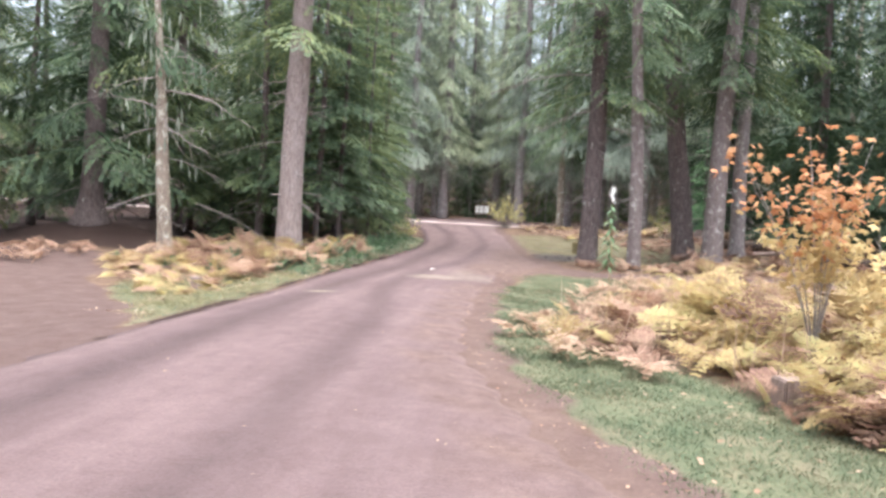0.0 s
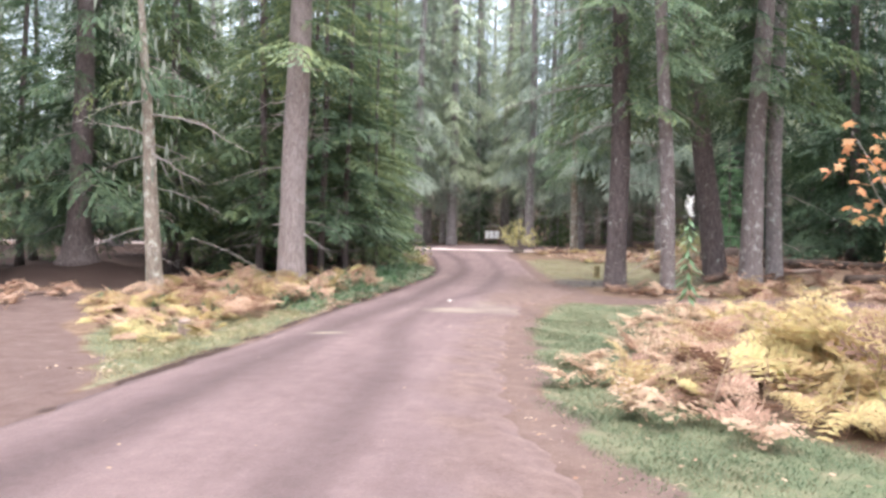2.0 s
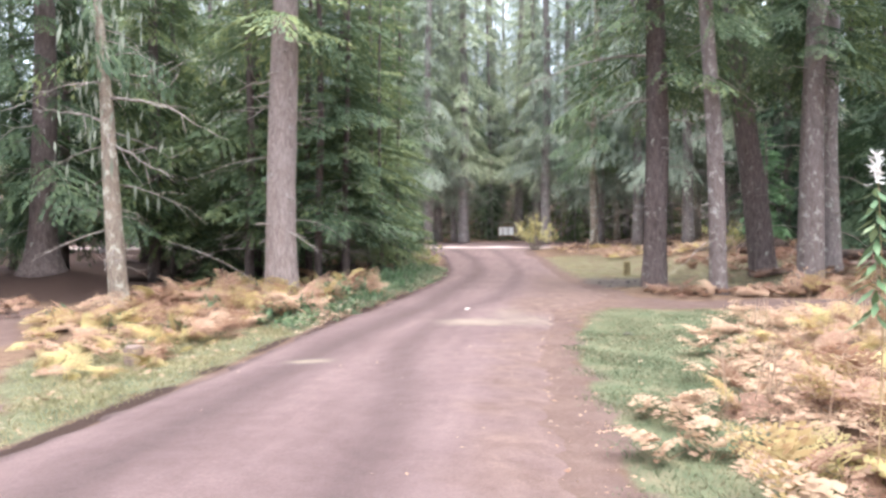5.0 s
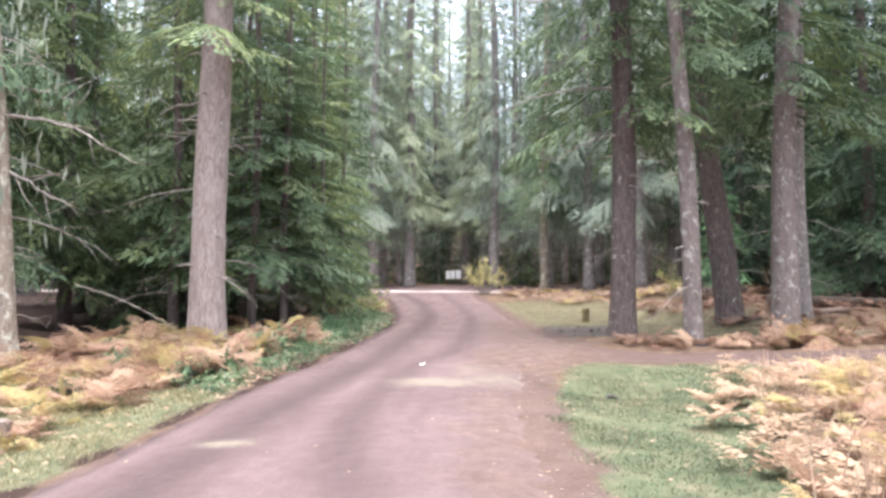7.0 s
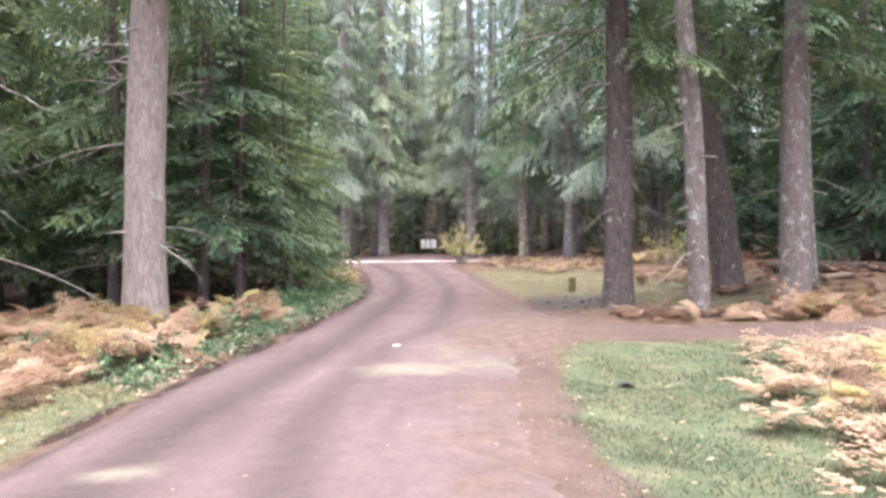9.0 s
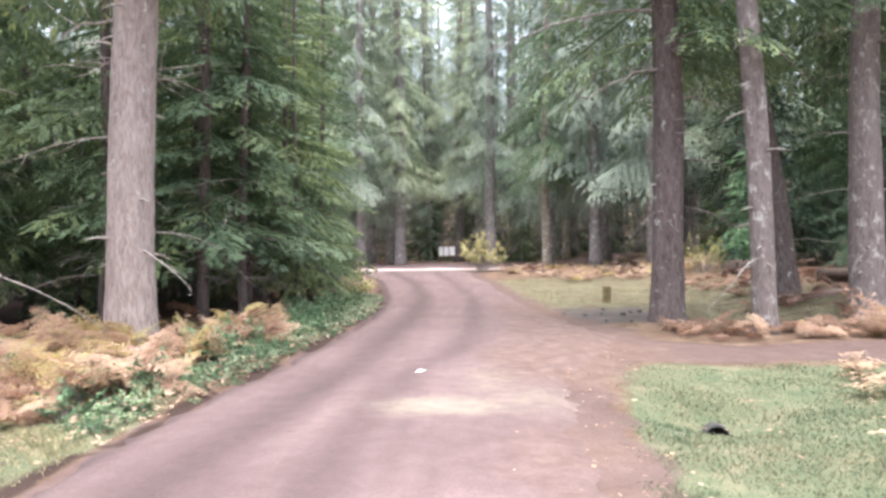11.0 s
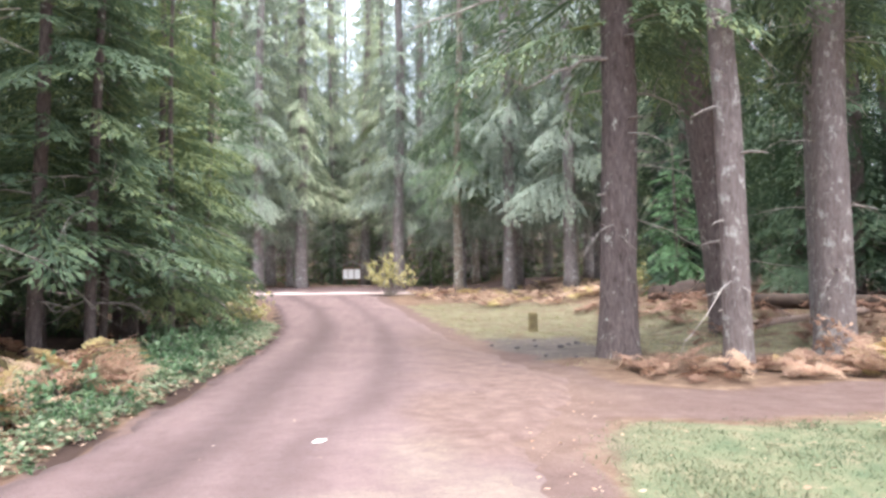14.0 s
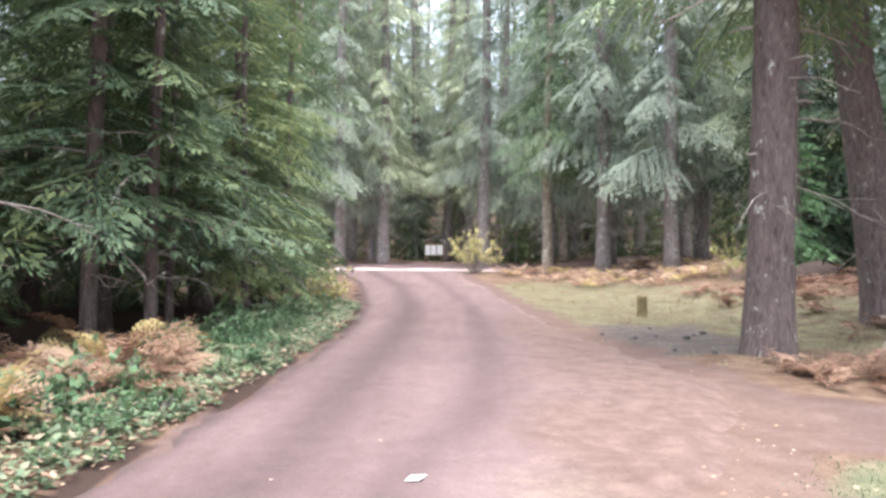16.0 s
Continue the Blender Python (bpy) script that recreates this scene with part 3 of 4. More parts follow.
strip("road", np.arange(-30, 51.2, 0.13), road_left, road_right, 44, ROAD, 0.042, "reddish cinder forest road with darker wheel tracks",
      tracks=((lambda y: np.interp(y, [-30, 0, 10, 14, 16.5, 19, 22, 26, 32, 40, 50], [-3.5, -3.3, -3.5, -3.5, -3.3, -3.0, -2.9, -2.8, -2.9, -3.8, -6]), 0.34, 0.8),
              (lambda y: np.interp(y, [-30, 0, 10, 14, 17, 18.5, 20.5, 23, 26, 32, 40, 50], [-1.6, -1.5, -1.9, -2.5, -2.45, -2.25, -1.7, -1.5, -1.4, -1.5, -2.2, -3.6]), 0.26, 0.6),
              (lambda y: np.interp(y, [-30, 0, 6, 10, 14, 18, 50], [-0.6, -0.5, -0.9, -0.95, -1.0, -0.6, -0.6]), 0.25, 0.15),
              # no wheel track: a darker strip along the left road edge
              (lambda y: road_left(y) + 0.1, 0.16, 0.95)))
strip("clearing", np.arange(-26, 1.0, 0.4), lambda x: 53.0 + 0 * x, lambda x: 61.0 + 0.15 * x, 20, ROAD, 0.04, "bare reddish dirt beyond the crossing", across=True)
strip("cross_road", np.arange(-70, 0.6, 0.4), lambda x: 50.0 + 0 * x, lambda x: 53.2 + 0 * x, 10, ROAD_PALE, 0.05, "pale gravel road crossing behind the track", across=True)

# ---- trees ----
FIR = "tall grey-barked fir with furrowed trunk and broken branch stubs"
make_tree(-6.4, 20.3, 27, 0.335, 6.2, 2.4, 80, "mid", NEEDLE_MID, BARK_FIR, FIR + " among bracken", 11, sides=40, step=0.12, relief=0.035, stubs=30, stub_top=8, dead=5, dead_top=8, limbs=((5.1, 195, 0.9, 0.1), (4.6, 170, 0.7, 0.05), (4.4, 5, 0.5, 0.0)), boughs=((6.4, 25, 1.7, "hang"), (6.9, 55, 1.9, "hang")))
make_tree(-8.9, 18.1, 9, 0.185, 5.2, 1.5, 14, "hang", NEEDLE_MID, BARK_TAN, "thin leaning lichen-hung dead fir beside the bracken", 12, lean=(-0.085, 0), sides=20, step=0.15, relief=0.05, dead=22, dead_top=6, lichen=150, limbs=((4.4, -8, 2.3, 0.0), (3.9, 190, 1.2, 0.5), (4.9, 40, 1.3, 0.2), (3.5, 10, 0.9, -0.3)), boughs=((5.4, 190, 1.7, "hang"), (5.9, 80, 1.5, "hang"), (5.6, 0, 1.6, "hang")))
make_tree(2.15, 23.9, 26, 0.29, 5.2, 3.0, 115, "mid", NEEDLE_MID, BARK_MID, "tall dark-barked fir with drooping boughs beside the side track", 13, sides=40, step=0.12, relief=0.045, stubs=10, dead=8, dead_top=6, limbs=((8.3, 182, 3.3, 0.12), (6.1, 176, 3.4, 0.1), (5.0, 205, 2.0, -0.1), (7.0, 150, 2.2, 0.2), (4.4, 20, 1.2, 0.3)))
make_tree(3.38, 22.4, 24, 0.19, 6.4, 2.2, 75, "mid", NEEDLE_MID, BARK_LICHEN, "slender fir with pale lichen patches on its trunk", 14, lean=(-0.035, 0), sides=32, step=0.12, relief=0.03, stubs=12, dead=4)
make_tree(6.0, 27.95, 30, 0.36, 6.2, 2.8, 100, "mid", NEEDLE_MID, BARK_MID, "thick dark-barked leaning fir by fallen logs", 15, lean=(-0.1, 0), sides=36, step=0.14, relief=0.045, stubs=8, dead=4)
make_tree(6.08, 24.4, 28, 0.3, 5.8, 2.8, 100, "mid", NEEDLE_DARK, BARK_LICHEN, "thick lichen-spotted fir trunk above orange bracken", 16, lean=(0.04, 0), sides=36, step=0.14, relief=0.04, stubs=12, dead=6)
make_tree(7.6, 27.05, 25, 0.24, 6.0, 2.6, 80, "mid", NEEDLE_DARK, BARK_FAR, "fir standing close behind a thicker trunk", 17, sides=24, step=0.25, relief=0.04, dead=8)
make_tree(-13.2, 21.8, 24, 0.3, 2.2, 3.6, 90, "mid", NEEDLE_DEEP, BARK_DARK, "dark fir with a flared mound of roots and duff", 18, sides=28, step=0.25, relief=0.05, flare=1.6, dead=14, dead_top=4)
LOW = "hemlock with green boughs reaching low to the ground"
for i, (x, y, h, r, cb, reach) in enumerate([
        (-5.95, 24.1, 13, 0.08, 2.0, 1.7), (-6.6, 23.7, 15, 0.1, 1.9, 2.2), (-6.3, 25.6, 14, 0.06, 1.7, 2.0), (-7.85, 31.5, 24, 0.27, 3.2, 3.0), (-5.75, 27.8, 12, 0.06, 1.3, 1.9),
        (-7.8, 26.7, 16, 0.1, 2.2, 2.4), (-6.4, 34.0, 15, 0.1, 0.9, 2.4), (-6.6, 29.8, 14, 0.09, 1.0, 2.3), (-8.6, 23.9, 17, 0.12, 1.8, 2.4), (-8.4, 37.5, 20, 0.16, 1.5, 3.0), (-9.4, 42.0, 21, 0.17, 1.5, 3.0)]):
    make_tree(x, y, h, r, cb, reach, int(h * 6.0), "near" if y < 36 else "mid", NEEDLE_DARK if i in (3, 8, 10) else NEEDLE_MID, BARK_DARK, LOW, 30 + i, "hemlocks along the road", sides=12, step=0.4, relief=0.04, dead=14, dead_top=3)
dark_a = make_tree(-10.4, 29.0, 20, 0.16, 1.6, 3.0, 140, "stand", NEEDLE_DARK, BARK_DARK, "dark green hemlock in the dense roadside stand", 50, "hemlock stand", dead=12, dead_top=3)
dark_b = make_tree(12.4, 33.0, 23, 0.2, 1.0, 3.4, 175, "stand", NEEDLE_DEEP, BARK_DARK, "dark green hemlock in the dense roadside stand", 51, "hemlock stand", dead=12, dead_top=3)
stand = [(-12.2, 25.5), (-11.6, 33.5), (-13.8, 30.0), (-15.5, 26.0), (-12.8, 38.5), (-16.5, 34.0), (-17.0, 21.0), (-19.5, 28.0), (-15.0, 43.0), (-19.5, 38.0), (-11.0, 46.5), (-21.5, 19.5), (-22.5, 33.0), (-24, 25),
         (15.0, 29.5), (14.0, 38.5), (17.5, 33.5), (11.2, 42.5), (19.0, 28.0), (18.5, 40.0), (16.5, 24.5), (22.0, 33.0), (15.5, 46.0), (21.5, 23.0)]
for i, (x, y) in enumerate(stand):
    src = dark_a if x < 0 else dark_b
    s = rng.uniform(0.85, 1.15)
    c = copy_thing(src, pose(x, y, float(height(x, y)) - 0.06, 0, 0, rng.uniform(0, 360)))
    c.scale = (s, s, s * rng.uniform(0.9, 1.15))

LOW_YOUNG = "young hemlock, dense and green down to the ground"
for i, (x, y, h) in enumerate([(-7.4, 36.4, 6.5), (-8.6, 40.2, 7.5), (-10.2, 44.0, 7.0), (-8.2, 45.2, 4.0), (-10.0, 36.0, 8.0), (-11.8, 40.0, 7.0), (-12.5, 47.2, 6.0), (-9.6, 31.5, 7.0), (-10.8, 27.0, 6.5), (-9.2, 48.2, 3.2), (-14.5, 46.5, 6.5), (-17.5, 46.8, 7.0), (-13.5, 34.0, 6.5)]):
    make_tree(x, y, h, 0.06, 0.25, 1.9, 64, "stand", NEEDLE_DARK if i % 2 else NEEDLE_MID, BARK_DARK, LOW_YOUNG, 130 + i, "young hemlocks", sides=8)

# far wood; haze is put into its pale needle and bark colours
FAR = "tall lichened fir in the far wood, haze put into its pale colours"
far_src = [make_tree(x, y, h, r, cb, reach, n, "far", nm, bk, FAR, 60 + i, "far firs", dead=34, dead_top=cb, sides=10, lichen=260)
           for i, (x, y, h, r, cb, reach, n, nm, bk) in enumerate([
               (-0.2, 57.2, 36, 0.36, 5.8, 3.4, 150, NEEDLE_HAZED, BARK_FAR), (-6.2, 59.0, 38, 0.38, 6.4, 3.6, 155, NEEDLE_LIGHT, BARK_FAR),
               (8.5, 49.7, 32, 0.24, 5.2, 3.0, 125, NEEDLE_MID, BARK_TAN), (3.4, 56.0, 34, 0.28, 4.2, 3.3, 145, NEEDLE_HAZED, BARK_FAR)])]
spots = [(-5.0, 61.5), (10.5, 52.0), (7.3, 60.0), (12.5, 57.5), (-8.6, 57.5), (-11.5, 60.5), (5.3, 63.5), (1.8, 66.0), (-2.5, 68.5), (9.8, 66.5),
         (2.6, 50.5), (5.0, 49.0), (7.2, 45.5), (11.8, 46.5), (6.4, 54.0), (13.8, 51.0), (-13.0, 66.0), (-10.6, 70.0), (-9.0, 65.5), (-15.0, 72.5), (-7.2, 71.0)]
for gx_ in np.arange(-44, 50, 6.2):
    for gy_ in np.arange(65, 98, 6.6):
        spots.append((gx_ + rng.uniform(-2, 2), gy_ + rng.uniform(-2.5, 2.5)))
side = []
# unseen trees added beside and behind the road, to block sky light
for gx_ in np.arange(-48, 49, 8):
    for gy_ in np.arange(-38, 20, 8):
        if (gx_ < -19 or gx_ > 13 or gy_ < -14) and not -9 < gx_ < 7:
            side.append((gx_ + rng.uniform(-2, 2), gy_ + rng.uniform(-2.5, 2.5)))
for gx_ in [-46, -40, -34, -29, -25, 22, 27, 33, 40]:
    for gy_ in [44, 56] if gx_ < 0 else [38, 48, 58]:
        spots.append((gx_ + rng.uniform(-2, 2), gy_ + rng.uniform(-3, 3)))
# more unseen cover close to the start, to darken the near road
side += [(-12.5, -1.0), (-10.0, 4.5), (-9.5, -5.0), (-9.0, 0.5), (-8.8, -10.5), (7.5, 0.5), (8.0, -5.0), (9.5, 4.5), (7.5, -11.0), (12.5, 9.0), (-14.5, 6.5)]
for i, (x, y) in enumerate(spots):
    if -5.5 < x < 0.8 and y < 65:
        continue
    src = dark_a if y > 80 and i % 3 == 0 else far_src[int(rng.integers(0, 4))]
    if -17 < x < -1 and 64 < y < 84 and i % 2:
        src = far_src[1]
    s = rng.uniform(0.8, 1.2)
    c = copy_thing(src, pose(x, y, float(height(x, y)) - 0.1, rng.normal() * 0.8, rng.normal() * 0.8, rng.uniform(0, 360)))
    c.scale = (s, s, s * rng.uniform(0.9, 1.15))


def wood(name, trees, needles, trunk_mat, label, seed, per_bough=22):
    """A stand too far off or too dense to count: trees (x, y, height, crown base, reach, boughs) with needle sprays along their boughs."""
    r = np.random.default_rng(seed)
    B, D, L, stems = [], [], [], []
    for x, y, h, cb, reach, n in trees:
        g = float(height(x, y)) - 0.1
        u = ((np.arange(n) + r.random(n)) / n) ** 1.1
        ln = (reach * (1 - u) ** 0.6 + 0.3) * r.uniform(0.6, 1.15, n)
        a = r.uniform(0, 6.283, n)
        out = np.stack([np.cos(a), np.sin(a), -r.uniform(0.05, 0.35, n)], -1)
        t = r.random((n, per_bough)) ** 0.8
        side_ = np.stack([-out[:, 1], out[:, 0], 0 * a], -1)
        off = r.normal(0, 0.16, (n, per_bough)) * ln[:, None] * (1.1 - t)
        p = np.array([x, y, g]) + np.stack([0 * u, 0 * u, cb + (h - cb) * u], -1)[:, None] + out[:, None] * (ln[:, None] * t)[..., None] + side_[:, None] * off[..., None]
        p[..., 2] -= 0.12 * ln[:, None] * t ** 2
        d = out[:, None] + side_[:, None] * (np.sign(off) * r.uniform(0.2, 0.9, off.shape))[..., None] + np.array([0, 0, -0.2])
        B.append(p.reshape(-1, 3))
        D.append(d.reshape(-1, 3))
        z = np.array([0, 0.5 * h, h])
        stems.append(tube(np.stack([x + 0 * z, y + 0 * z, g + z], -1), np.array([0.011, 0.007, 0.002]) * h, 6, cap=False))
    B, D = np.concatenate(B), unit(np.concatenate(D))
    S = unit(np.stack([-D[:, 1], D[:, 0], r.normal(0, 0.5, len(D))], -1))
    ln = r.uniform(0.28, 0.6, len(B))
    o = link(name, *slivers(B, D, S, ln, ln * 0.26), needles)
    tagged(o, label, "woods", kind="stuff")
    tagged(link("far_trunks", *join(stems), trunk_mat), "slim trunks standing in the " + label, "woods", kind="stuff")


belt = [(gx_ + rng.uniform(-1.4, 1.4), gy_ + rng.uniform(-2, 2), rng.uniform(27, 36), rng.uniform(2, 6), 3.3, 95) for gx_ in np.arange(-52, 56, 3.6) for gy_ in (84, 92, 100)]
wood("far_wood", belt, NEEDLE_HAZED, BARK_FAR, "grey-green conifer wood closing the distance", 301, 26)
# out of view; only its shade on the road counts
wood("side_wood", [(x, y, rng.uniform(24, 32), 4.0, 4.0, 60) for x, y in side], NEEDLE_DARK, BARK_DARK, "unseen dark conifer wood added around the road to shade it", 302)
low_wood = []
for gx_ in np.arange(-42, 46, 3.4):
    for gy_ in (66.5, 72.0, 79.0):
        x, y = gx_ + rng.uniform(-1.8, 1.8), gy_ + rng.uniform(-2.2, 2.2)
        if not (-6.5 < x < 0.5 and y < 69.5):
            low_wood.append((x, y, rng.uniform(4, 11), 0.3, rng.uniform(1.3, 2.2), 60))
wood("undergrowth", low_wood, NEEDLE_MID, BARK_FAR, "young conifers between the far trunks", 303)
for x, y in [(11.5, 44.0), (-4.6, 66.5), (2.0, 61.5), (-12.0, 52.0), (13.5, 55.0), (8.0, 63.0)]:
    make_tree(x, y, rng.uniform(5, 9), 0.07, 0.4, 1.9, 55, "far", NEEDLE_DARK, BARK_FAR, "young dark conifer between the far trunks", int(400 + y * 3), "young conifers in the far wood", sides=8)

# ---- bracken ----
def frond(seed, pairs=11, beads=5):
    """A bracken frond that rises along +x and arches over: a rib with paired, divided side leaves."""
    r = np.random.default_rng(seed)
    path = lambda s: np.stack([0.76 * s ** 1.9, 0.07 * np.sin(3 * s + seed), 0.62 * np.sin(1.42 * s)], -1)
    B, D, S, L, W = [], [], [], [], []
    for i in range(pairs):
        s = 0.36 + 0.64 * i / (pairs - 0.6)
        p = path(np.array([s]))[0]
        t = unit(path(np.array([s + 0.01]))[0] - p)
        for sg in (-1, 1):
            ln = (0.34 * (1 - (s - 0.36) / 0.64) ** 0.9 + 0.035) * r.uniform(0.8, 1.15)
            d = unit(t * 0.55 + np.array([0, sg, -0.12 + r.normal() * 0.14]))
            for k in range(beads):
                u = (k + 0.3) / beads
                q = p + d * ln * u + np.array([0, 0, -0.22 * ln * u * u])
                w = ln * 0.42 * (1 - 0.75 * u) + 0.012
                side = unit(np.cross(d, [0, 0, 1.0]))
                for s2 in (-1, 1):
                    dd = unit(d * 0.55 + side * s2 + r.normal(0, 0.16, 3))
                    B.append(q)
                    D.append(dd)
                    S.append(unit(np.cross(dd, unit(np.cross(d, side)))))
                    L.append(w * r.uniform(0.85, 1.25))
                    W.append(ln / beads * (0.62 if beads > 3 else 0.85))
    leafs = diamonds(np.array(B), np.array(D), np.array(S), np.array(L), np.array(W))
    s = np.linspace(0, 1, 6)
    return join([leafs, tube(path(s), 0.006 * (1.15 - s), 3, cap=False)])


FRONDS = {}
for key, mat in (("tan", FERN_TAN), ("yellow", FERN_YELLOW), ("brown", FERN_BROWN)):
    FRONDS[key] = []
    for k in range(4):
        o = link("frond", *frond(100 + k), mat)
        FRONDS[key].append(o.data)
        bpy.data.objects.remove(o)
FERN_LABEL = {"tan": "autumn bracken fern with tan-orange arching fronds", "yellow": "bracken fern turning pale yellow, fronds arching", "brown": "withered brown bracken fern, fronds collapsed"}


def fern(x, y, size, key, tilt=0.0, flat=1.0):
    f = thing("bracken_fern", x, y, FERN_LABEL[key], "fern", "bracken", sink=0.02, turn=rng.uniform(0, 360))
    n = int(rng.integers(4, 6))
    for k in range(n):
        tint = key if rng.random() < 0.72 else ("tan", "yellow", "brown")[int(rng.integers(0, 3))]
        o = new("frond", FRONDS[tint][int(rng.integers(0, 4))])
        o.parent = f
        sc = size * rng.uniform(0.6, 1.25)
        o.matrix_basis = pose(rng.normal() * 0.08, rng.normal() * 0.08, 0, rng.normal() * 24, tilt + rng.uniform(-24, 30), k * 360 / n + rng.normal() * 20) @ Matrix.Diagonal((sc, sc, sc * flat * rng.uniform(0.6, 1.15), 1))


def right_line(y):
    return np.interp(y, [5, 6.4, 7.6, 8.4, 9.2, 10.5, 12, 14, 16, 17.5], [2.9, 2.75, 1.6, 0.55, 0.35, 0.55, 0.95, 1.5, 2.1, 3.0])


placed = 0
while placed < 100:
    y = rng.uniform(5.4, 17.8)
    x = float(right_line(y)) + 0.1 + rng.uniform(0, 5.2) * rng.uniform(0.35, 1)
    if x > 0.55 * y + 2.2 or x > 8.5 or (abs(x - 2.4) < 0.35 and abs(y - 6.6) < 0.35) or math.hypot(x - 3.2, y - 8.3) < 0.2:
        continue
    edge = x - float(right_line(y))
    far_y = smooth(y, 9.8, 13.5)
    key = "brown" if edge < 0.9 and y < 9.6 and rng.random() < 0.55 else "tan" if rng.random() < 0.42 - 0.3 * smooth(edge, 0.3, 1.8) else "yellow"
    low = 1 - 0.4 * (1 - smooth(edge, 0, 1.0)) - 0.42 * far_y
    fern(x, y, rng.uniform(0.62, 1.15) * low * (1 + 0.3 * smooth(x, 3, 5)), key, 14 if key == "brown" else 4)
    placed += 1
for k in range(26):
    fern(rng.uniform(2.3, 5.2), rng.uniform(7.4, 11.0), rng.uniform(1.0, 1.4), "yellow" if rng.random() < 0.8 else "tan", -8)
for k in range(12):
    fern(rng.uniform(2.5, 3.6), rng.uniform(5.0, 6.25), rng.uniform(0.6, 0.95), ("brown", "yellow", "tan")[k % 3], 6)
for x, y in [(3.5, 6.9), (3.9, 7.5), (3.3, 7.6), (4.4, 7.2), (4.3, 8.2), (3.8, 8.5), (4.9, 8.4), (3.0, 6.3), (2.55, 6.15), (2.15, 6.3)]:
    fern(x, y, 1.15 if x > 3.2 else 0.5, "yellow" if x > 3.2 else "brown", 0)
placed = 0
while placed < 82:
    y = rng.uniform(11.6, 23.5)
    x = rng.uniform(-10.2, -4.8)
    if x > float(road_left(y)) - (1.1 if y < 17 else 0.7) or y < float(rim_line(x)) + 0.5 or x < -10.2 + 0.35 * (y - 14) - 1.5 or (y < 15.5 and rng.random() < 0.5) or math.hypot(x + 6.0, y - 13.5) < 0.25 or math.hypot(x + 6.4, y - 20.3) < 0.5 or math.hypot(x + 9.1, y - 18.2) < 0.3:
        continue
    key = "yellow" if rng.random() < (0.8 if y < 16.3 else 0.2) else "tan" if rng.random() < 0.92 else "brown"
    fern(x, y, rng.uniform(0.6, 0.95) * (0.7 if y < 15 else 1.0), key, 6, 0.75)
    placed += 1
for k in range(26):
    y = rng.uniform(17.2, 22.0)
    fern(float(road_left(y)) - rng.uniform(0.75, 2.1), y, rng.uniform(0.75, 1.05), "tan" if k % 3 else "yellow", -2, 0.9)
placed = 0
while placed < 38:
    y = rng.uniform(21.5, 23.6)
    x = rng.uniform(1.6, 9.0)
    if math.hypot(x - 2.15, y - 23.9) < 0.45 or math.hypot(x - 3.3, y - 22.4) < 0.3 or (x < 4.3 and y > 22.6):
        continue
    fern(x, y, rng.uniform(0.45, 0.65) * (1.0 if x < 4.4 else 1.3), "brown" if rng.random() < 0.35 else "tan", 12)
    placed += 1

# the far bed of bracken behind the lawn, and scattered brown growth under the trees
lite = [frond(140 + k, 6, 2) for k in range(3)]


def fern_bed(name, pts, size, mat, label):
    pieces = []
    for x, y in pts:
        o = np.array([x, y, float(height(x, y)) - 0.02])
        for k in range(4):
            pieces.append(spread(lite[int(rng.integers(0, 3))], [o], [rng.uniform(0, 6.28)], [rng.uniform(-0.1, 0.4)], [rng.normal() * 0.25], [size * rng.uniform(0.7, 1.3)]))
    v, f = join(pieces)
    tagged(link(name, v, f, mat), label, "ferns", kind="stuff")


under = []
while len(under) < 170:
    y = rng.uniform(6.0, 18.6)
    x = float(right_line(y)) - 0.35 + 5.5 * rng.random() ** 1.2
    if x < 0.6 * y + 1.5 and not (x < 2.9 and y < 6.9):
        under.append((x, y))
fern_bed("bracken_bed", under, 0.46, FERN_TAN, "collapsed withered bracken under the standing fronds")
under = []
while len(under) < 130:
    y = rng.uniform(13.5, 22.5)
    x = rng.uniform(-10, -4.9)
    if x < float(road_left(y)) - 1.2 and y > float(rim_line(x)) + 0.3:
        under.append((x, y))
fern_bed("bracken_bed", under, 0.42, FERN_TAN, "low tan bracken on the bank")
def far_bed(count):
    spots_ = []
    while len(spots_) < count:
        x, y = rng.uniform(0.2, 12), rng.uniform(39.5, 50.5)
        if float(wave(x, y, 1.3, 4)) + 0.14 * (x - 3) * (y < 45) > rng.uniform(-0.7, 0.9) and x > 0.3 + 0.5 * (44 - y):
            spots_.append((x, y))
    return spots_


fern_bed("bracken_bed", [(rng.uniform(1.7, 9.5), rng.uniform(21.7, 23.2)) for k in range(60)], 0.33, FERN_BROWN, "low collapsed brown bracken beside the side track")
fern_bed("bracken_bed", far_bed(170), 0.62, FERN_PALE, "far bed of pale tan bracken beyond the lawn")
fern_bed("bracken_bed", far_bed(110), 0.5, FERN_BROWN, "brown withered bracken in the far bed")
fern_bed("bracken_bed", far_bed(50), 0.65, FERN_YELLOW, "yellowed bracken standing in the far bed")
fern_bed("bracken_bed", [(rng.uniform(4.6, 15), rng.uniform(24.5, 37)) for k in range(170)], 0.55, FERN_BROWN, "withered brown bracken scattered under the firs")
fern_bed("bracken_bed", [(float(road_left(q)) - 1.2 - rng.uniform(0, 5), q) for q in rng.uniform(33, 47, 110)], 0.6, FERN_TAN, "tan bracken under the hemlocks by the crossing")
fern_bed("bracken_bed", [(rng.uniform(-19, -10.8), rng.uniform(15.5, 19)) for k in range(50)], 0.5, FERN_BROWN, "withered bracken at the rim of the pull-out")


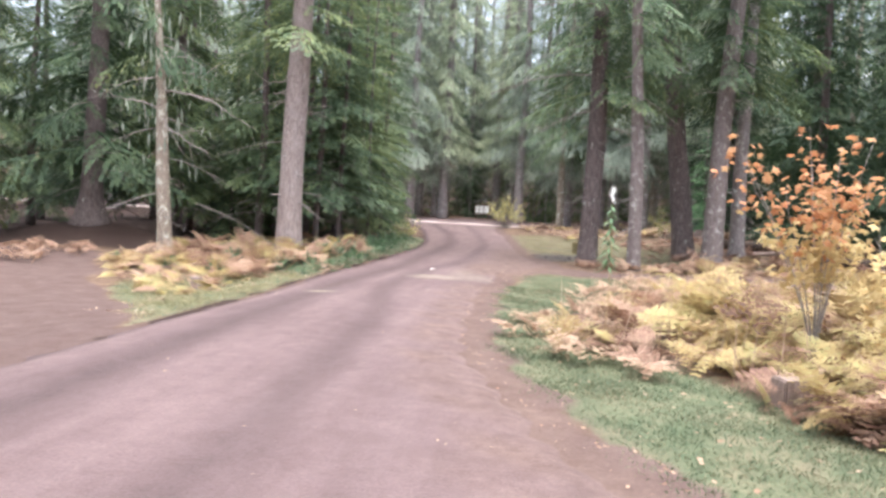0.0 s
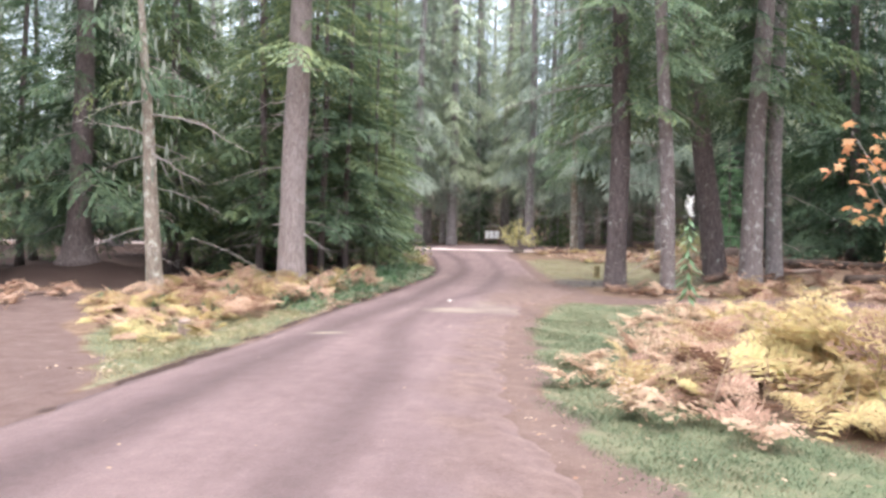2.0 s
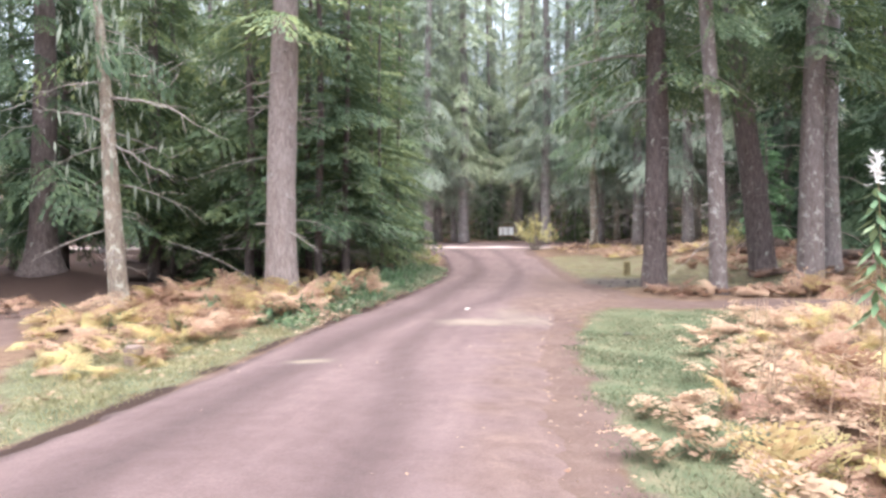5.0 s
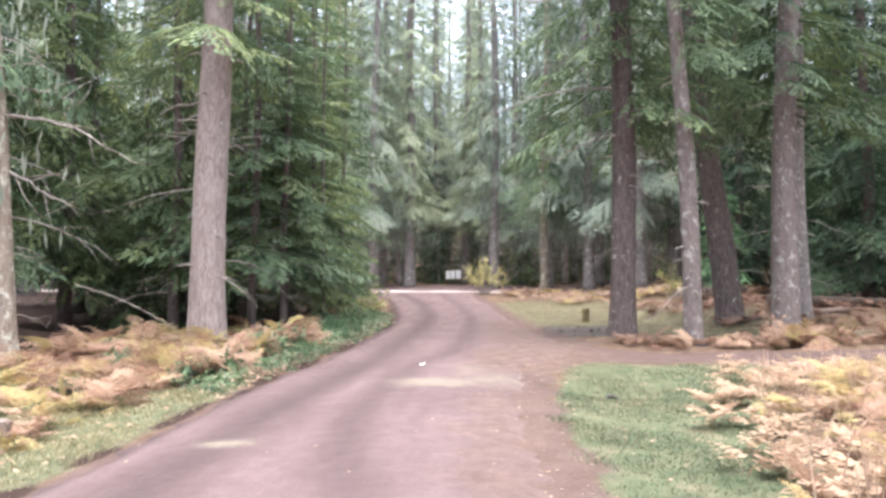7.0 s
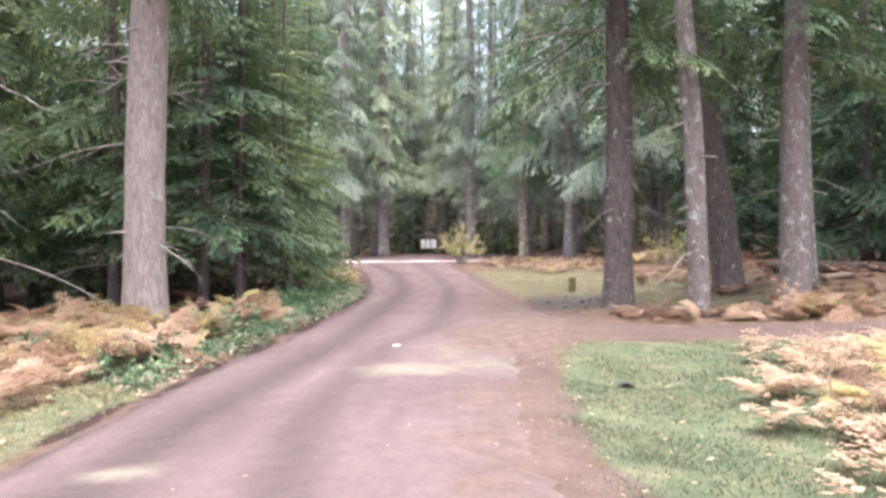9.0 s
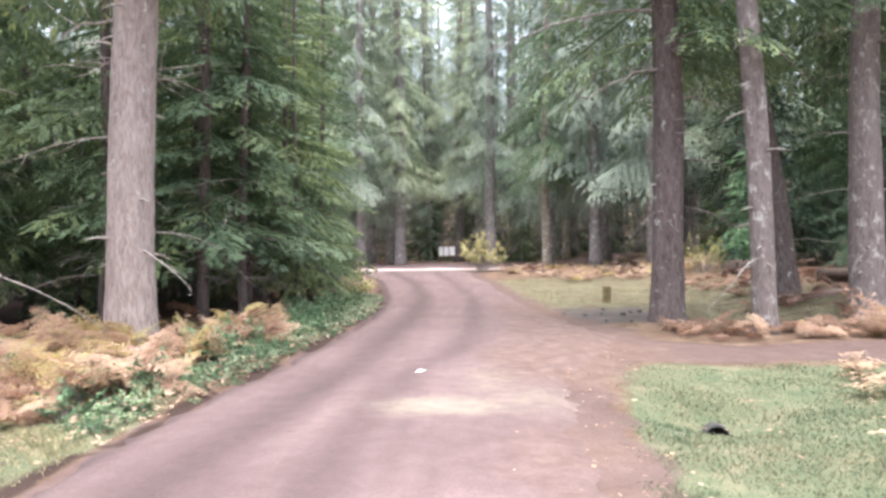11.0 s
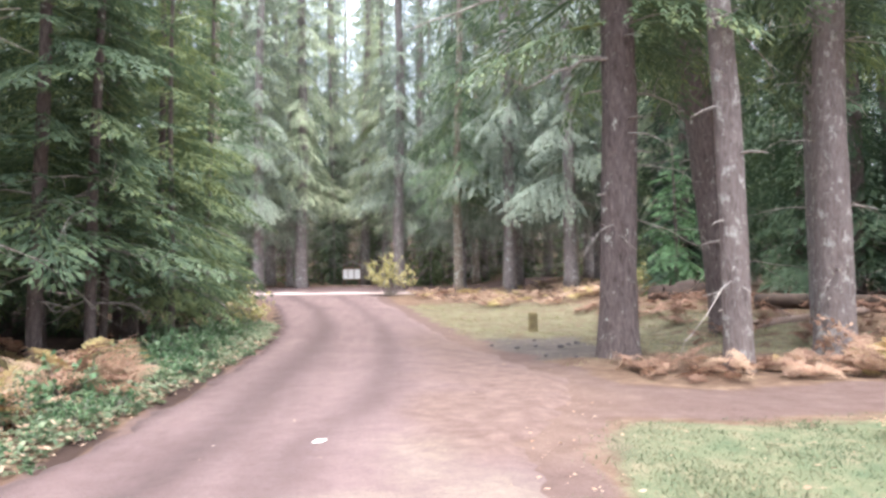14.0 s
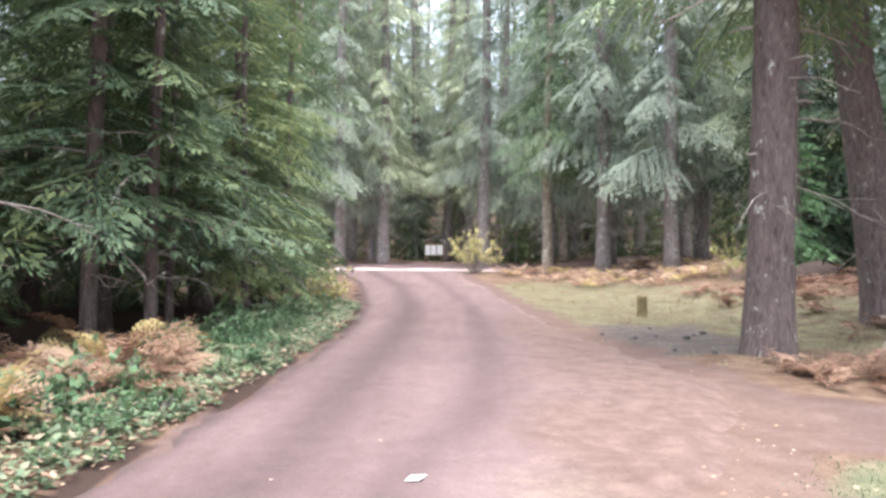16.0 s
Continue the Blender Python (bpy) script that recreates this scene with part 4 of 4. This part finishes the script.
# ---- grass ----
def grass(name, count, inside, x0, x1, y0, y1, tall, label, mat=GRASS):
    x, y = rng.uniform(x0, x1, count * 3), rng.uniform(y0, y1, count * 3)
    keep = inside(x, y) * (0.55 + 0.45 * wave(x, y, 0.45, 6)) > rng.random(count * 3) * 0.9
    x, y = x[keep][:count], y[keep][:count]
    n = len(x)
    b = np.stack([x, y, height(x, y) - 0.005], -1)
    d = unit(np.stack([rng.normal(0, 1.2, n), rng.normal(0, 1.2, n), np.ones(n)], -1))
    a = rng.uniform(0, 6.283, n)
    s = np.stack([np.cos(a), np.sin(a), 0 * a], -1)
    ln = tall * rng.uniform(0.45, 1.3, n) * (1 + 0.35 * wave(x, y, 0.8, 1)) * (0.35 + 0.65 * np.clip(inside(x, y), 0, 1)) * (1 + 2.5 * np.clip(wave(x, y, 0.42, 9) - 0.42, 0, 0.4))
    v, f = diamonds(b, d, s, ln, np.full(n, 0.008) + 0.02 * ln)
    tagged(link(name, v, f, mat), label, "grass", kind="stuff")


in_right = lambda x, y: smooth(x - road_right(y) + 0.2 * wave(x, y, 0.5, 8), 0.0, 0.5 + 0.5 * smooth(y, 14.5, 18.5)) * (1 - smooth(x - np.interp(y, [0, 6, 8, 10, 12, 16, 20], [4, 2.8, 1.7, 0.9, 1.4, 2.6, 5]), -0.3, 0.5)) * (1 - smooth(y + 1.0 * wave(x, y, 0.7, 3), 17.6, 20.0)) * (1 - np.exp(-((x - 0.6) / 0.25) ** 4 - ((y - 16.1) / 0.35) ** 4))
grass("lawn_grass", 100000, in_right, -0.6, 4.6, 2.6, 19.3, 0.046, "short green grass verge with yellowed patches")
in_left = lambda x, y: band(road_left(y) - x, 0.15, 3.4, 0.15) * smooth(y - rim_line(x), -0.2, 0.7) * (1 - 0.85 * smooth(y, 15.5, 18))
grass("verge_grass", 34000, in_left, -8.4, -4.2, 8.3, 21, 0.07, "yellow-green grass verge beside the road", GRASS_DRY)
grass("far_lawn_grass", 16000, lambda x, y: band(x - road_right(y), 0.4, 9, 0.4) * (1 - 0.7 * band(x, 0.3, 2.8, 0.4) * band(y, 23.5, 28, 0.8)), 0, 9, 23, 43, 0.09, "thin yellowish lawn around the stump", GRASS_DRY)

n_st = 420
sy = rng.uniform(6.6, 17.5, n_st)
sx = right_line(sy) + 0.1 + 4.5 * rng.random(n_st)
keep = sx < 0.55 * sy + 2.0
sx, sy = sx[keep], sy[keep]
base = np.stack([sx, sy, height(sx, sy)], -1)
way = unit(np.stack([rng.normal(0, 0.25, len(sx)), rng.normal(0, 0.25, len(sx)), np.ones(len(sx))], -1))
turn_ = rng.uniform(0, 6.283, len(sx))
tagged(link("dry_stalks", *diamonds(base, way, np.stack([np.cos(turn_), np.sin(turn_), 0 * turn_], -1), rng.uniform(0.35, 0.85, len(sx)), np.full(len(sx), 0.012)), FERN_PALE), "thin dry stalks standing in the bracken", "stalks", kind="stuff")

# ---- shrubs ----
def shrub(x, y, size, count, mat, label, leaf_len, seed, stem=TWIG, tall=1.0, group=""):
    r = np.random.default_rng(seed)
    s = thing("shrub", x, y, label, "shrub", group, sink=0.03, turn=0)
    stems, B, D = [], [], []
    tips = int(count / 11)
    for k in range(tips):
        a, rad, zz = r.uniform(0, 6.283), size * math.sqrt(r.random()), size * tall * r.uniform(0.35, 1.15)
        tip = np.array([rad * math.cos(a), rad * math.sin(a), zz * (1 - 0.35 * (rad / size) ** 2)])
        root = np.array([tip[0] * 0.15, tip[1] * 0.15, 0])
        mid_p = (tip + root) / 2 + np.array([0, 0, 0.12 * size]) + r.normal(0, 0.04 * size, 3)
        stems.append(tube(np.stack([root, mid_p, tip]), [0.008, 0.006, 0.003], 3, cap=False))
        for j in range(11):
            u = r.uniform(0.35, 1.05)
            p = mid_p + (tip - mid_p) * (u - 0.35) / 0.65
            B.append(p)
            D.append(unit(r.normal(0, 1, 3) + np.array([0, 0, 0.15])))
    B, D = np.array(B), np.array(D)
    S = unit(np.cross(D, r.normal(0, 0.4, D.shape) + [0, 0, 1.0]))
    n = len(B)
    v, f = diamonds(B, D, S, leaf_len * r.uniform(0.7, 1.3, n), 0.6 * leaf_len * r.uniform(0.7, 1.2, n))
    link("foliage", v, f, mat, s)
    v, f = join(stems)
    link("stem_spray", v, f, stem, s)
    return s


def herbs(count, xf, y0, y1, tall, size, mat, label):
    """Low broad-leaved cover, too dense to count."""
    y = rng.uniform(y0, y1, count)
    x = xf(y, rng.random(count))
    up = tall * rng.random(count) * (0.6 + 0.5 * wave(x, y, 0.5, 3))
    a = rng.uniform(0, 6.283, count)
    d = unit(np.stack([np.cos(a), np.sin(a), rng.normal(0.1, 0.35, count)], -1))
    sd = unit(np.stack([-np.sin(a), np.cos(a), rng.normal(0, 0.3, count)], -1))
    ln = size * rng.uniform(0.5, 1.3, count)
    tagged(link("ground_cover", *diamonds(np.stack([x, y, height(x, y) + up], -1), d, sd, ln, ln * 0.6), mat), label, "plants", kind="stuff")


herbs(11000, lambda y, u: road_left(y) - 0.08 - 0.25 * wave(y * 2, y, 0.5, 2) ** 2 - 1.5 * u ** 1.3, 17.5, 33, 0.14, 0.075, HERB, "low broad-leaved green plants on the road bank")
herbs(3200, lambda y, u: road_left(y) - 0.05 - 1.3 * u, 15.5, 33, 0.12, 0.07, FERN_PALE, "pale dead leaves among the low plants on the bank")
GREEN_SHRUB = "low evergreen shrub with glossy leaves at the road edge"
low = [shrub(x, y, 0.42, 230, SHRUB_GREEN, GREEN_SHRUB, 0.085, 200 + k, group="roadside shrubs") for k, (x, y) in enumerate([(-5.3, 21.3), (-5.0, 23.0), (-5.6, 24.2)])]
for k in range(44):
    y = rng.uniform(19.5, 32.0)
    x = float(road_left(y)) - 0.6 - rng.exponential(0.6)
    if y < 22.5 and rng.random() < 0.45:
        continue
    c = copy_thing(low[k % 3], pose(x, y, float(height(x, y)) - 0.03, 0, 0, rng.uniform(0, 360)))
    sc = rng.uniform(0.55, 1.15) * (0.7 if float(road_left(y)) - x < 0.8 else 1.0)
    c.scale = (sc, sc, sc)
for k in range(60):
    y = rng.uniform(15.5, 33.0)
    x = float(road_left(y)) - rng.uniform(0.3, 0.75)
    c = copy_thing(low[k % 3], pose(x, y, float(height(x, y)) - 0.02, 0, 0, rng.uniform(0, 360)))
    sc = rng.uniform(0.28, 0.5)
    c.scale = (sc, sc, sc * 0.8)
for k in range(46):
    y = rng.uniform(16.5, 25.0)
    x = float(road_left(y)) - rng.uniform(0.35, 2.0)
    c = copy_thing(low[k % 3], pose(x, y, float(height(x, y)) - 0.02, 0, 0, rng.uniform(0, 360)))
    sc = rng.uniform(0.45, 0.7) if float(road_left(y)) - x < 0.9 else rng.uniform(0.7, 1.1)
    c.scale = (sc, sc, sc * 0.9)
for k in range(90):
    y = rng.uniform(15.5, 33.0)
    x = float(road_left(y)) - rng.uniform(0.05, 0.6)
    c = copy_thing(low[k % 3], pose(x, y, float(height(x, y)) - 0.02, 0, 0, rng.uniform(0, 360)))
    sc = rng.uniform(0.2, 0.38)
    c.scale = (sc * 1.3, sc * 1.3, sc * 0.7)
for x, y in [(-8.1, 16.6), (-6.9, 16.4), (-7.4, 18.9), (-9.6, 17.3), (-8.3, 20.4), (-7.1, 20.9)]:
    c = copy_thing(low[1], pose(x, y, float(height(x, y)) - 0.03, 0, 0, rng.uniform(0, 360)))
    c.scale = (0.8, 0.8, 0.75)
shrub(-0.95, 49.4, 1.35, 900, SHRUB_YELLOW, "yellow-green autumn bush at the road crossing", 0.16, 210, tall=1.6)
shrub(-4.85, 31.6, 0.6, 420, SHRUB_YELLOW, "yellow-brown autumn bush at the road edge", 0.1, 211, tall=1.9)
shrub(7.3, 38.5, 1.0, 420, SHRUB_YELLOW, "pale yellow bush behind the fir trunks", 0.13, 212, tall=1.6)
shrub(5.3, 23.3, 0.35, 90, FERN_TAN, "small withered pale sapling by the thick fir", 0.12, 213, tall=2.2)

# young fir
make_tree(9.0, 38.0, 5.6, 0.08, 0.3, 1.7, 70, "mid", NEEDLE_YOUNG, BARK_DARK, "bright green young fir behind the trunks", 90)


# ---- maple sapling ----
def maple_leaf():
    a = np.array([0, 14, 30, 52, 68, 88, 112, 132, 150, 165])
    r = np.array([1.0, 0.62, 0.5, 0.92, 0.5, 0.42, 0.7, 0.4, 0.35, 0.22])
    ang = np.radians(np.concatenate([a, -a[:0:-1]]))
    rad = np.concatenate([r, r[:0:-1]])
    rim = np.stack([0.55 * rad * np.cos(ang) + 0.25, 0.55 * rad * np.sin(ang), -0.12 * np.abs(np.sin(ang)) * rad], -1)
    v = np.concatenate([[[0.2, 0, 0.03]], rim])
    k = np.arange(len(rim))
    return v, [np.stack([0 * k, k + 1, (k + 1) % len(rim) + 1], -1)]


leaf_data = []
for mat in (MAPLE_ORANGE, MAPLE_YELLOW):
    o = link("leaf", *maple_leaf(), mat, flat=True)
    leaf_data.append(o.data)
    bpy.data.objects.remove(o)


def sapling(x, y, label, stems, leaves, low, high, spread_, shift, turn_z, seed):
    """A many-stemmed sapling; its leaves are orange above the height turn_z and cream below."""
    tree = thing("vine_maple", x, y, label, "sapling")
    r_m = np.random.default_rng(seed)
    s = np.linspace(0, 1, 8)
    for k in range(stems):
        a = r_m.uniform(0, 6.283)
        top = r_m.uniform(0.72, 1.0) * high
        out = spread_ * math.sqrt(r_m.random())
        pts = np.stack([(out * np.cos(a) + shift) * s ** 1.5, out * np.sin(a) * s ** 1.5, top * s], -1) + r_m.normal(0, 0.02, (8, 3)) * s[:, None]
        link("stem", *tube(pts, 0.011 * (1.15 - s), 5), TWIG, tree)
        for j in range(leaves):
            u = r_m.uniform(low / top, 1.02)
            base = np.array([np.interp(u, s, pts[:, i]) for i in range(3)]) + r_m.normal(0, 0.11, 3) * [1.2, 1, 0.7]
            o = new("leaf", leaf_data[0 if base[2] > turn_z + r_m.normal() * 0.15 else 1])
            o.parent = tree
            sc = r_m.uniform(0.1, 0.165)
            o.matrix_basis = pose(*base, r_m.normal() * 35, 25 + r_m.normal() * 30, r_m.uniform(0, 360)) @ Matrix.Diagonal((sc, sc, sc, 1))


sapling(3.2, 8.3, "vine maple sapling with orange and cream autumn leaves", 11, 50, 1.0, 2.55, 0.75, -0.25, 1.55, 5)
sapling(3.2, 6.5, "low maple sapling with yellow autumn leaves beside bracken", 6, 30, 0.7, 1.6, 0.35, 0.0, 1.75, 8)

# ---- fireweed stalk ----
weed = thing("fireweed", 1.03, 8.7, "tall fireweed stalk with white seed fluff at its tip", "weed")
s = np.linspace(0, 1, 8)
weed_line = np.stack([0.03 * np.sin(s * 3), 0 * s, 1.85 * s], -1)
link("stem", *tube(weed_line, 0.006 * (1.2 - s), 5), plain("weed_stem", (0.35, 0.24, 0.14), (0.5, 0.38, 0.22), 8), weed)
for k in range(46):
    z = 0.95 + 0.75 * k / 46
    o = link("leaf", *diamonds(np.zeros((1, 3)), np.array([[0.86, 0, -0.5]]), np.array([[0, 1.0, 0]]), np.array([0.24 - 0.0026 * k]), np.array([0.042])), SHRUB_GREEN, weed)
    o.matrix_basis = pose(0, 0, z, 0, rng.uniform(-10, 15), k * 137.5)
b = np.tile([[0, 0, 1.7]], (70, 1)) + np.stack([0 * np.arange(70), 0 * np.arange(70), rng.random(70) * 0.16], -1)
tagged(link("seed_fluff", *diamonds(b, unit(rng.normal(0, 1, (70, 3)) + [0, 0, 0.8]), unit(rng.normal(0, 1, (70, 3))), np.full(70, 0.06), np.full(70, 0.012)), WHITE_PAPER, weed), kind="stuff")


# ---- posts, stump, logs, stones ----
def box(bm, sx, sy, sz, at=(0, 0, 0), rot=(0, 0, 0), bevel=0.01):
    r = bmesh.ops.create_cube(bm, size=1, matrix=pose(*at, *rot) @ Matrix.Diagonal((sx, sy, sz, 1)))
    if bevel:
        es = list({e for v in r["verts"] for e in v.link_edges})
        bmesh.ops.bevel(bm, geom=es, offset=bevel, segments=2, affect="EDGES")


def post(x, y, w, h, label, turn):
    p = thing("wooden_post", x, y, label, "post", sink=0.1, turn=turn)
    bm = bmesh.new()
    box(bm, w, w, h + 0.1, (0, 0, (h + 0.1) / 2), bevel=0.018)
    bmesh.ops.subdivide_edges(bm, edges=bm.edges[:], cuts=1)
    for v in bm.verts:
        v.co += Vector(rng.normal(0, 0.006, 3))
    part("shaft", bm, WOOD_GREY, p)


post(2.4, 6.65, 0.25, 0.24, "squat weathered square wooden post in withered bracken", 12)
post(-6.0, 13.5, 0.22, 0.26, "squat weathered square wooden post in the grass verge", 20)


def rough_log(name, p0, p1, r, mat, label, category, parts=0, sides=18, relief=0.06, bow=0.0):
    n = 14
    s = np.linspace(0, 1, n)[:, None]
    p0, p1 = np.array(p0, float), np.array(p1, float)
    o = new(name)
    o.matrix_basis = Matrix.Translation(p0)
    tagged(o, label, category)
    pts = (p1 - p0) * s + np.array([[0, 0, bow]]) * np.sin(np.pi * s) + 0.05 * r * np.sin(s * 9) * np.array([[0.3, 1, 0.6]])
    link("log" if "log" in name else "stem", *tube(pts, r * (1 - 0.35 * s[:, 0]), sides, relief, 3), mat, o)
    for k in range(parts):
        u = rng.uniform(0.2, 0.9)
        c = (p1 - p0) * u
        d = unit(rng.normal(0, 1, 3) + [0, 0, 0.6])
        t = np.linspace(0, 1, 4)[:, None]
        link("branch_stub", *tube(c + d * (r * 0.8 + rng.uniform(0.2, 0.7) * t), 0.03 * (1.1 - t[:, 0]), 5), mat, o)
    return o


def gh(x, y, up=0.0):
    return (x, y, float(height(x, y)) + up)


rough_log("marker_stake", gh(1.9, 45.6, -0.1), gh(1.92, 45.6, 0.75), 0.045, WOOD_GREY, "short weathered wooden stake in the far bracken", "stake", 0, 8, 0.0)
rough_log("fallen_log", gh(8.0, 30.6, 0.2), gh(15.5, 29.2, 0.16), 0.2, WOOD_LOG, "dark rotting fallen log under the firs", "log", 4)
rough_log("fallen_log", gh(5.6, 27.4, 0.1), gh(9.6, 28.6, 0.12), 0.14, WOOD_GREY, "grey fallen log half sunk in withered bracken", "log", 3)
rough_log("fallen_log", gh(9.5, 26.2, 0.12), gh(14.5, 27.4, 0.14), 0.16, WOOD_LOG, "thin dark fallen log among dead fern", "log", 3)
rough_log("fallen_branch", (-9.75, 21.6, 1.7), gh(-7.0, 21.4, 0.05), 0.014, TWIG, "pale bare dead branch leaning out of the bracken", "branch", 0, 6, 0.0, 0.16)
stump = thing("tree_stump", 2.28, 30.9, "short mossy sawn tree stump on the lawn", "stump", sink=0.05)
z = np.linspace(0, 0.52, 8)
link("stump", *tube(np.stack([0 * z, 0 * z, z], -1), 0.115 * (1 + 0.35 * np.exp(-z / 0.08)), 16, 0.06, 2), plain("mossy_stump", (0.1, 0.075, 0.045), (0.24, 0.2, 0.1), 7), stump)
roots = thing("root_plate", 8.4, 36.2, "dark upturned root mass below the young fir", "roots", sink=0.3)
v, f = tube(np.stack([np.linspace(-1.0, 1.0, 9), 0.1 * np.sin(np.arange(9)), 0.35 + 0.12 * np.cos(np.arange(9))], -1), 0.55 * np.sin(np.linspace(0.5, 2.64, 9)), 14, 0.16, 5)
link("root_mass", v, f, ROOT_DARK, roots)
for k in range(9):
    a = rng.uniform(-1, 1)
    p0 = np.array([a, 0, 0.45])
    d = unit(rng.normal(0, 1, 3) + [0, -0.4, 0.5])
    t = np.linspace(0, 1, 5)[:, None]
    link("root", *tube(p0 + d * t * rng.uniform(0.5, 1.0) + rng.normal(0, 0.03, (5, 3)), 0.05 * (1.15 - t[:, 0]), 5), ROOT_DARK, roots)


def stone(x, y, size, mat, label, group=""):
    bm = bmesh.new()
    bmesh.ops.create_icosphere(bm, subdivisions=2, radius=size)
    for v in bm.verts:
        v.co *= 1 + 0.35 * noise.noise(v.co * (1.6 / size) + Vector((x, y, 0)))
        v.co.z *= 0.65
    me = bpy.data.meshes.new("stone")
    bm.to_mesh(me)
    bm.free()
    me.materials.append(mat)
    o = new("stone", me)
    o.matrix_basis = pose(x, y, float(height(x, y)) + size * 0.25, 0, 0, rng.uniform(0, 360))
    return tagged(o, label, "stone", group)


for x, y, sz in [(0.95, 26.1, 0.09), (1.35, 26.3, 0.07), (1.75, 26.0, 0.1), (2.0, 26.4, 0.08), (2.3, 26.9, 0.1), (0.55, 26.6, 0.06), (1.6, 27.6, 0.07), (1.1, 24.4, 0.05), (1.5, 24.0, 0.06)]:
    stone(x, y, sz * 0.62, STONE_DARK, "dark charred stone on the bare grey ground", "stones of the fire spot")

# culvert mouth in the grass
culvert = thing("culvert_pipe", 0.6, 16.35, "grey pipe mouth, black inside, half buried in the grass", "pipe", turn=-8, sink=0.0)
a = np.linspace(0, 2 * np.pi, 25)[:-1]
rings = [(0.115, -0.06), (0.112, 0.12), (0.1, 0.12), (0.1, -0.065)]
v = np.concatenate([np.stack([r * np.cos(a), 0 * a + d, r * np.sin(a)], -1) for r, d in rings] )
k = np.arange(24)
f = np.concatenate([np.stack([i * 24 + k, i * 24 + (k + 1) % 24, ((i + 1) % 4) * 24 + (k + 1) % 24, ((i + 1) % 4) * 24 + k], -1) for i in range(4)])
pipe_ob = link("pipe", v, [f], PIPE_GREY, culvert)
# added black sleeve with an end disc: the hollow's shade as colour
lining = np.concatenate([np.stack([r * np.cos(a), 0 * a + d, r * np.sin(a)], -1) for r, d in ((0.098, -0.06), (0.098, 0.115))] + [[[0, 0.115, 0]]])
f = np.stack([k, (k + 1) % 24, 24 + (k + 1) % 24, 24 + k], -1)
link("lining", lining, [f, np.stack([24 + k, 24 + (k + 1) % 24, 0 * k + 48], -1)], PIPE_SHADE, culvert, "black sleeve and disc standing in for the shade in the hollow")

# paper scrap
paper = new("paper_scrap", None)
paper.matrix_basis = pose(-2.13, 18.6, float(height(-2.13, 18.6)) + 0.035, 0, 0, 25)
tagged(paper, "crumpled white paper scrap lying on the road", "litter")
v, f = diamonds(np.array([[-0.07, 0, 0.008], [-0.05, 0.01, 0.012]]), unit(np.array([[1, 0.1, 0.1], [1, -0.25, 0.05]])), unit(np.array([[0, 1, 0.1], [0.2, 1, -0.1]])), np.array([0.15, 0.11]), np.array([0.1, 0.08]))
link("sheet", v, f, WHITE_PAPER, paper)

# fallen leaves
def litter(count, xf, y0, y1, size, name, label, lift):
    y = rng.uniform(y0, y1, count)
    x = xf(y, rng.random(count))
    b = np.stack([x, y, height(x, y) + lift], -1)
    a = rng.uniform(0, 6.283, count)
    d = unit(np.stack([np.cos(a), np.sin(a), rng.uniform(-0.1, 0.3, count)], -1))
    s = unit(np.stack([-np.sin(a), np.cos(a), rng.normal(0, 0.25, count)], -1))
    ln = size * rng.uniform(0.4, 1.3, count)
    tagged(link(name, *diamonds(b, d, s, ln, ln * 0.65), LEAF_LITTER), label, "leaves", kind="stuff")


litter(160, lambda y, u: road_right(y) - 0.1 - 3.9 * u ** 1.6, 2, 30, 0.03, "fallen_leaves", "small pale fallen leaves scattered on the road", 0.045)
litter(300, lambda y, u: road_right(y) + 0.35 - 0.6 * u, 3, 20, 0.04, "fallen_leaves", "fallen leaves along the grass edge of the road", 0.05)
litter(420, lambda y, u: road_left(y) - 0.1 - 1.2 * u, 9, 33, 0.08, "fallen_leaves", "fallen leaves along the bank of the road", 0.07)
litter(420, lambda y, u: road_right(y) + 0.3 + 3.0 * u, 3, 18.5, 0.055, "fallen_leaves", "fallen leaves lying in the grass", 0.06)


# ---- notice board ----
board = thing("notice_board", -3.2, 62.0, "small roofed notice board with white sheets", "sign", sink=0.32)
for sx in (-0.5, 0.5):
    bm = bmesh.new()
    box(bm, 0.1, 0.1, 1.75, (sx, 0, 0.85), bevel=0.01)
    part("post", bm, PAINT_BROWN, board)
bm = bmesh.new()
box(bm, 1.25, 0.06, 0.8, (0, -0.06, 1.1), bevel=0.01)
panel = part("panel", bm, PAINT_BROWN, board)
for sx, w in ((-0.42, 0.3), (-0.06, 0.34), (0.36, 0.38)):
    bm = bmesh.new()
    box(bm, w, 0.012, 0.62, (sx, -0.097, 1.1 + 0.02 * sx), bevel=0)
    sheet = part("sheet", bm, WHITE_PAPER, panel, "white paper notice")
for sg in (-1, 1):
    bm = bmesh.new()
    box(bm, 0.86, 0.55, 0.05, (sg * 0.38, 0, 1.78), (0, sg * 22, 0), 0.008)
    part("roof_slope", bm, ROOF_GREY, board)
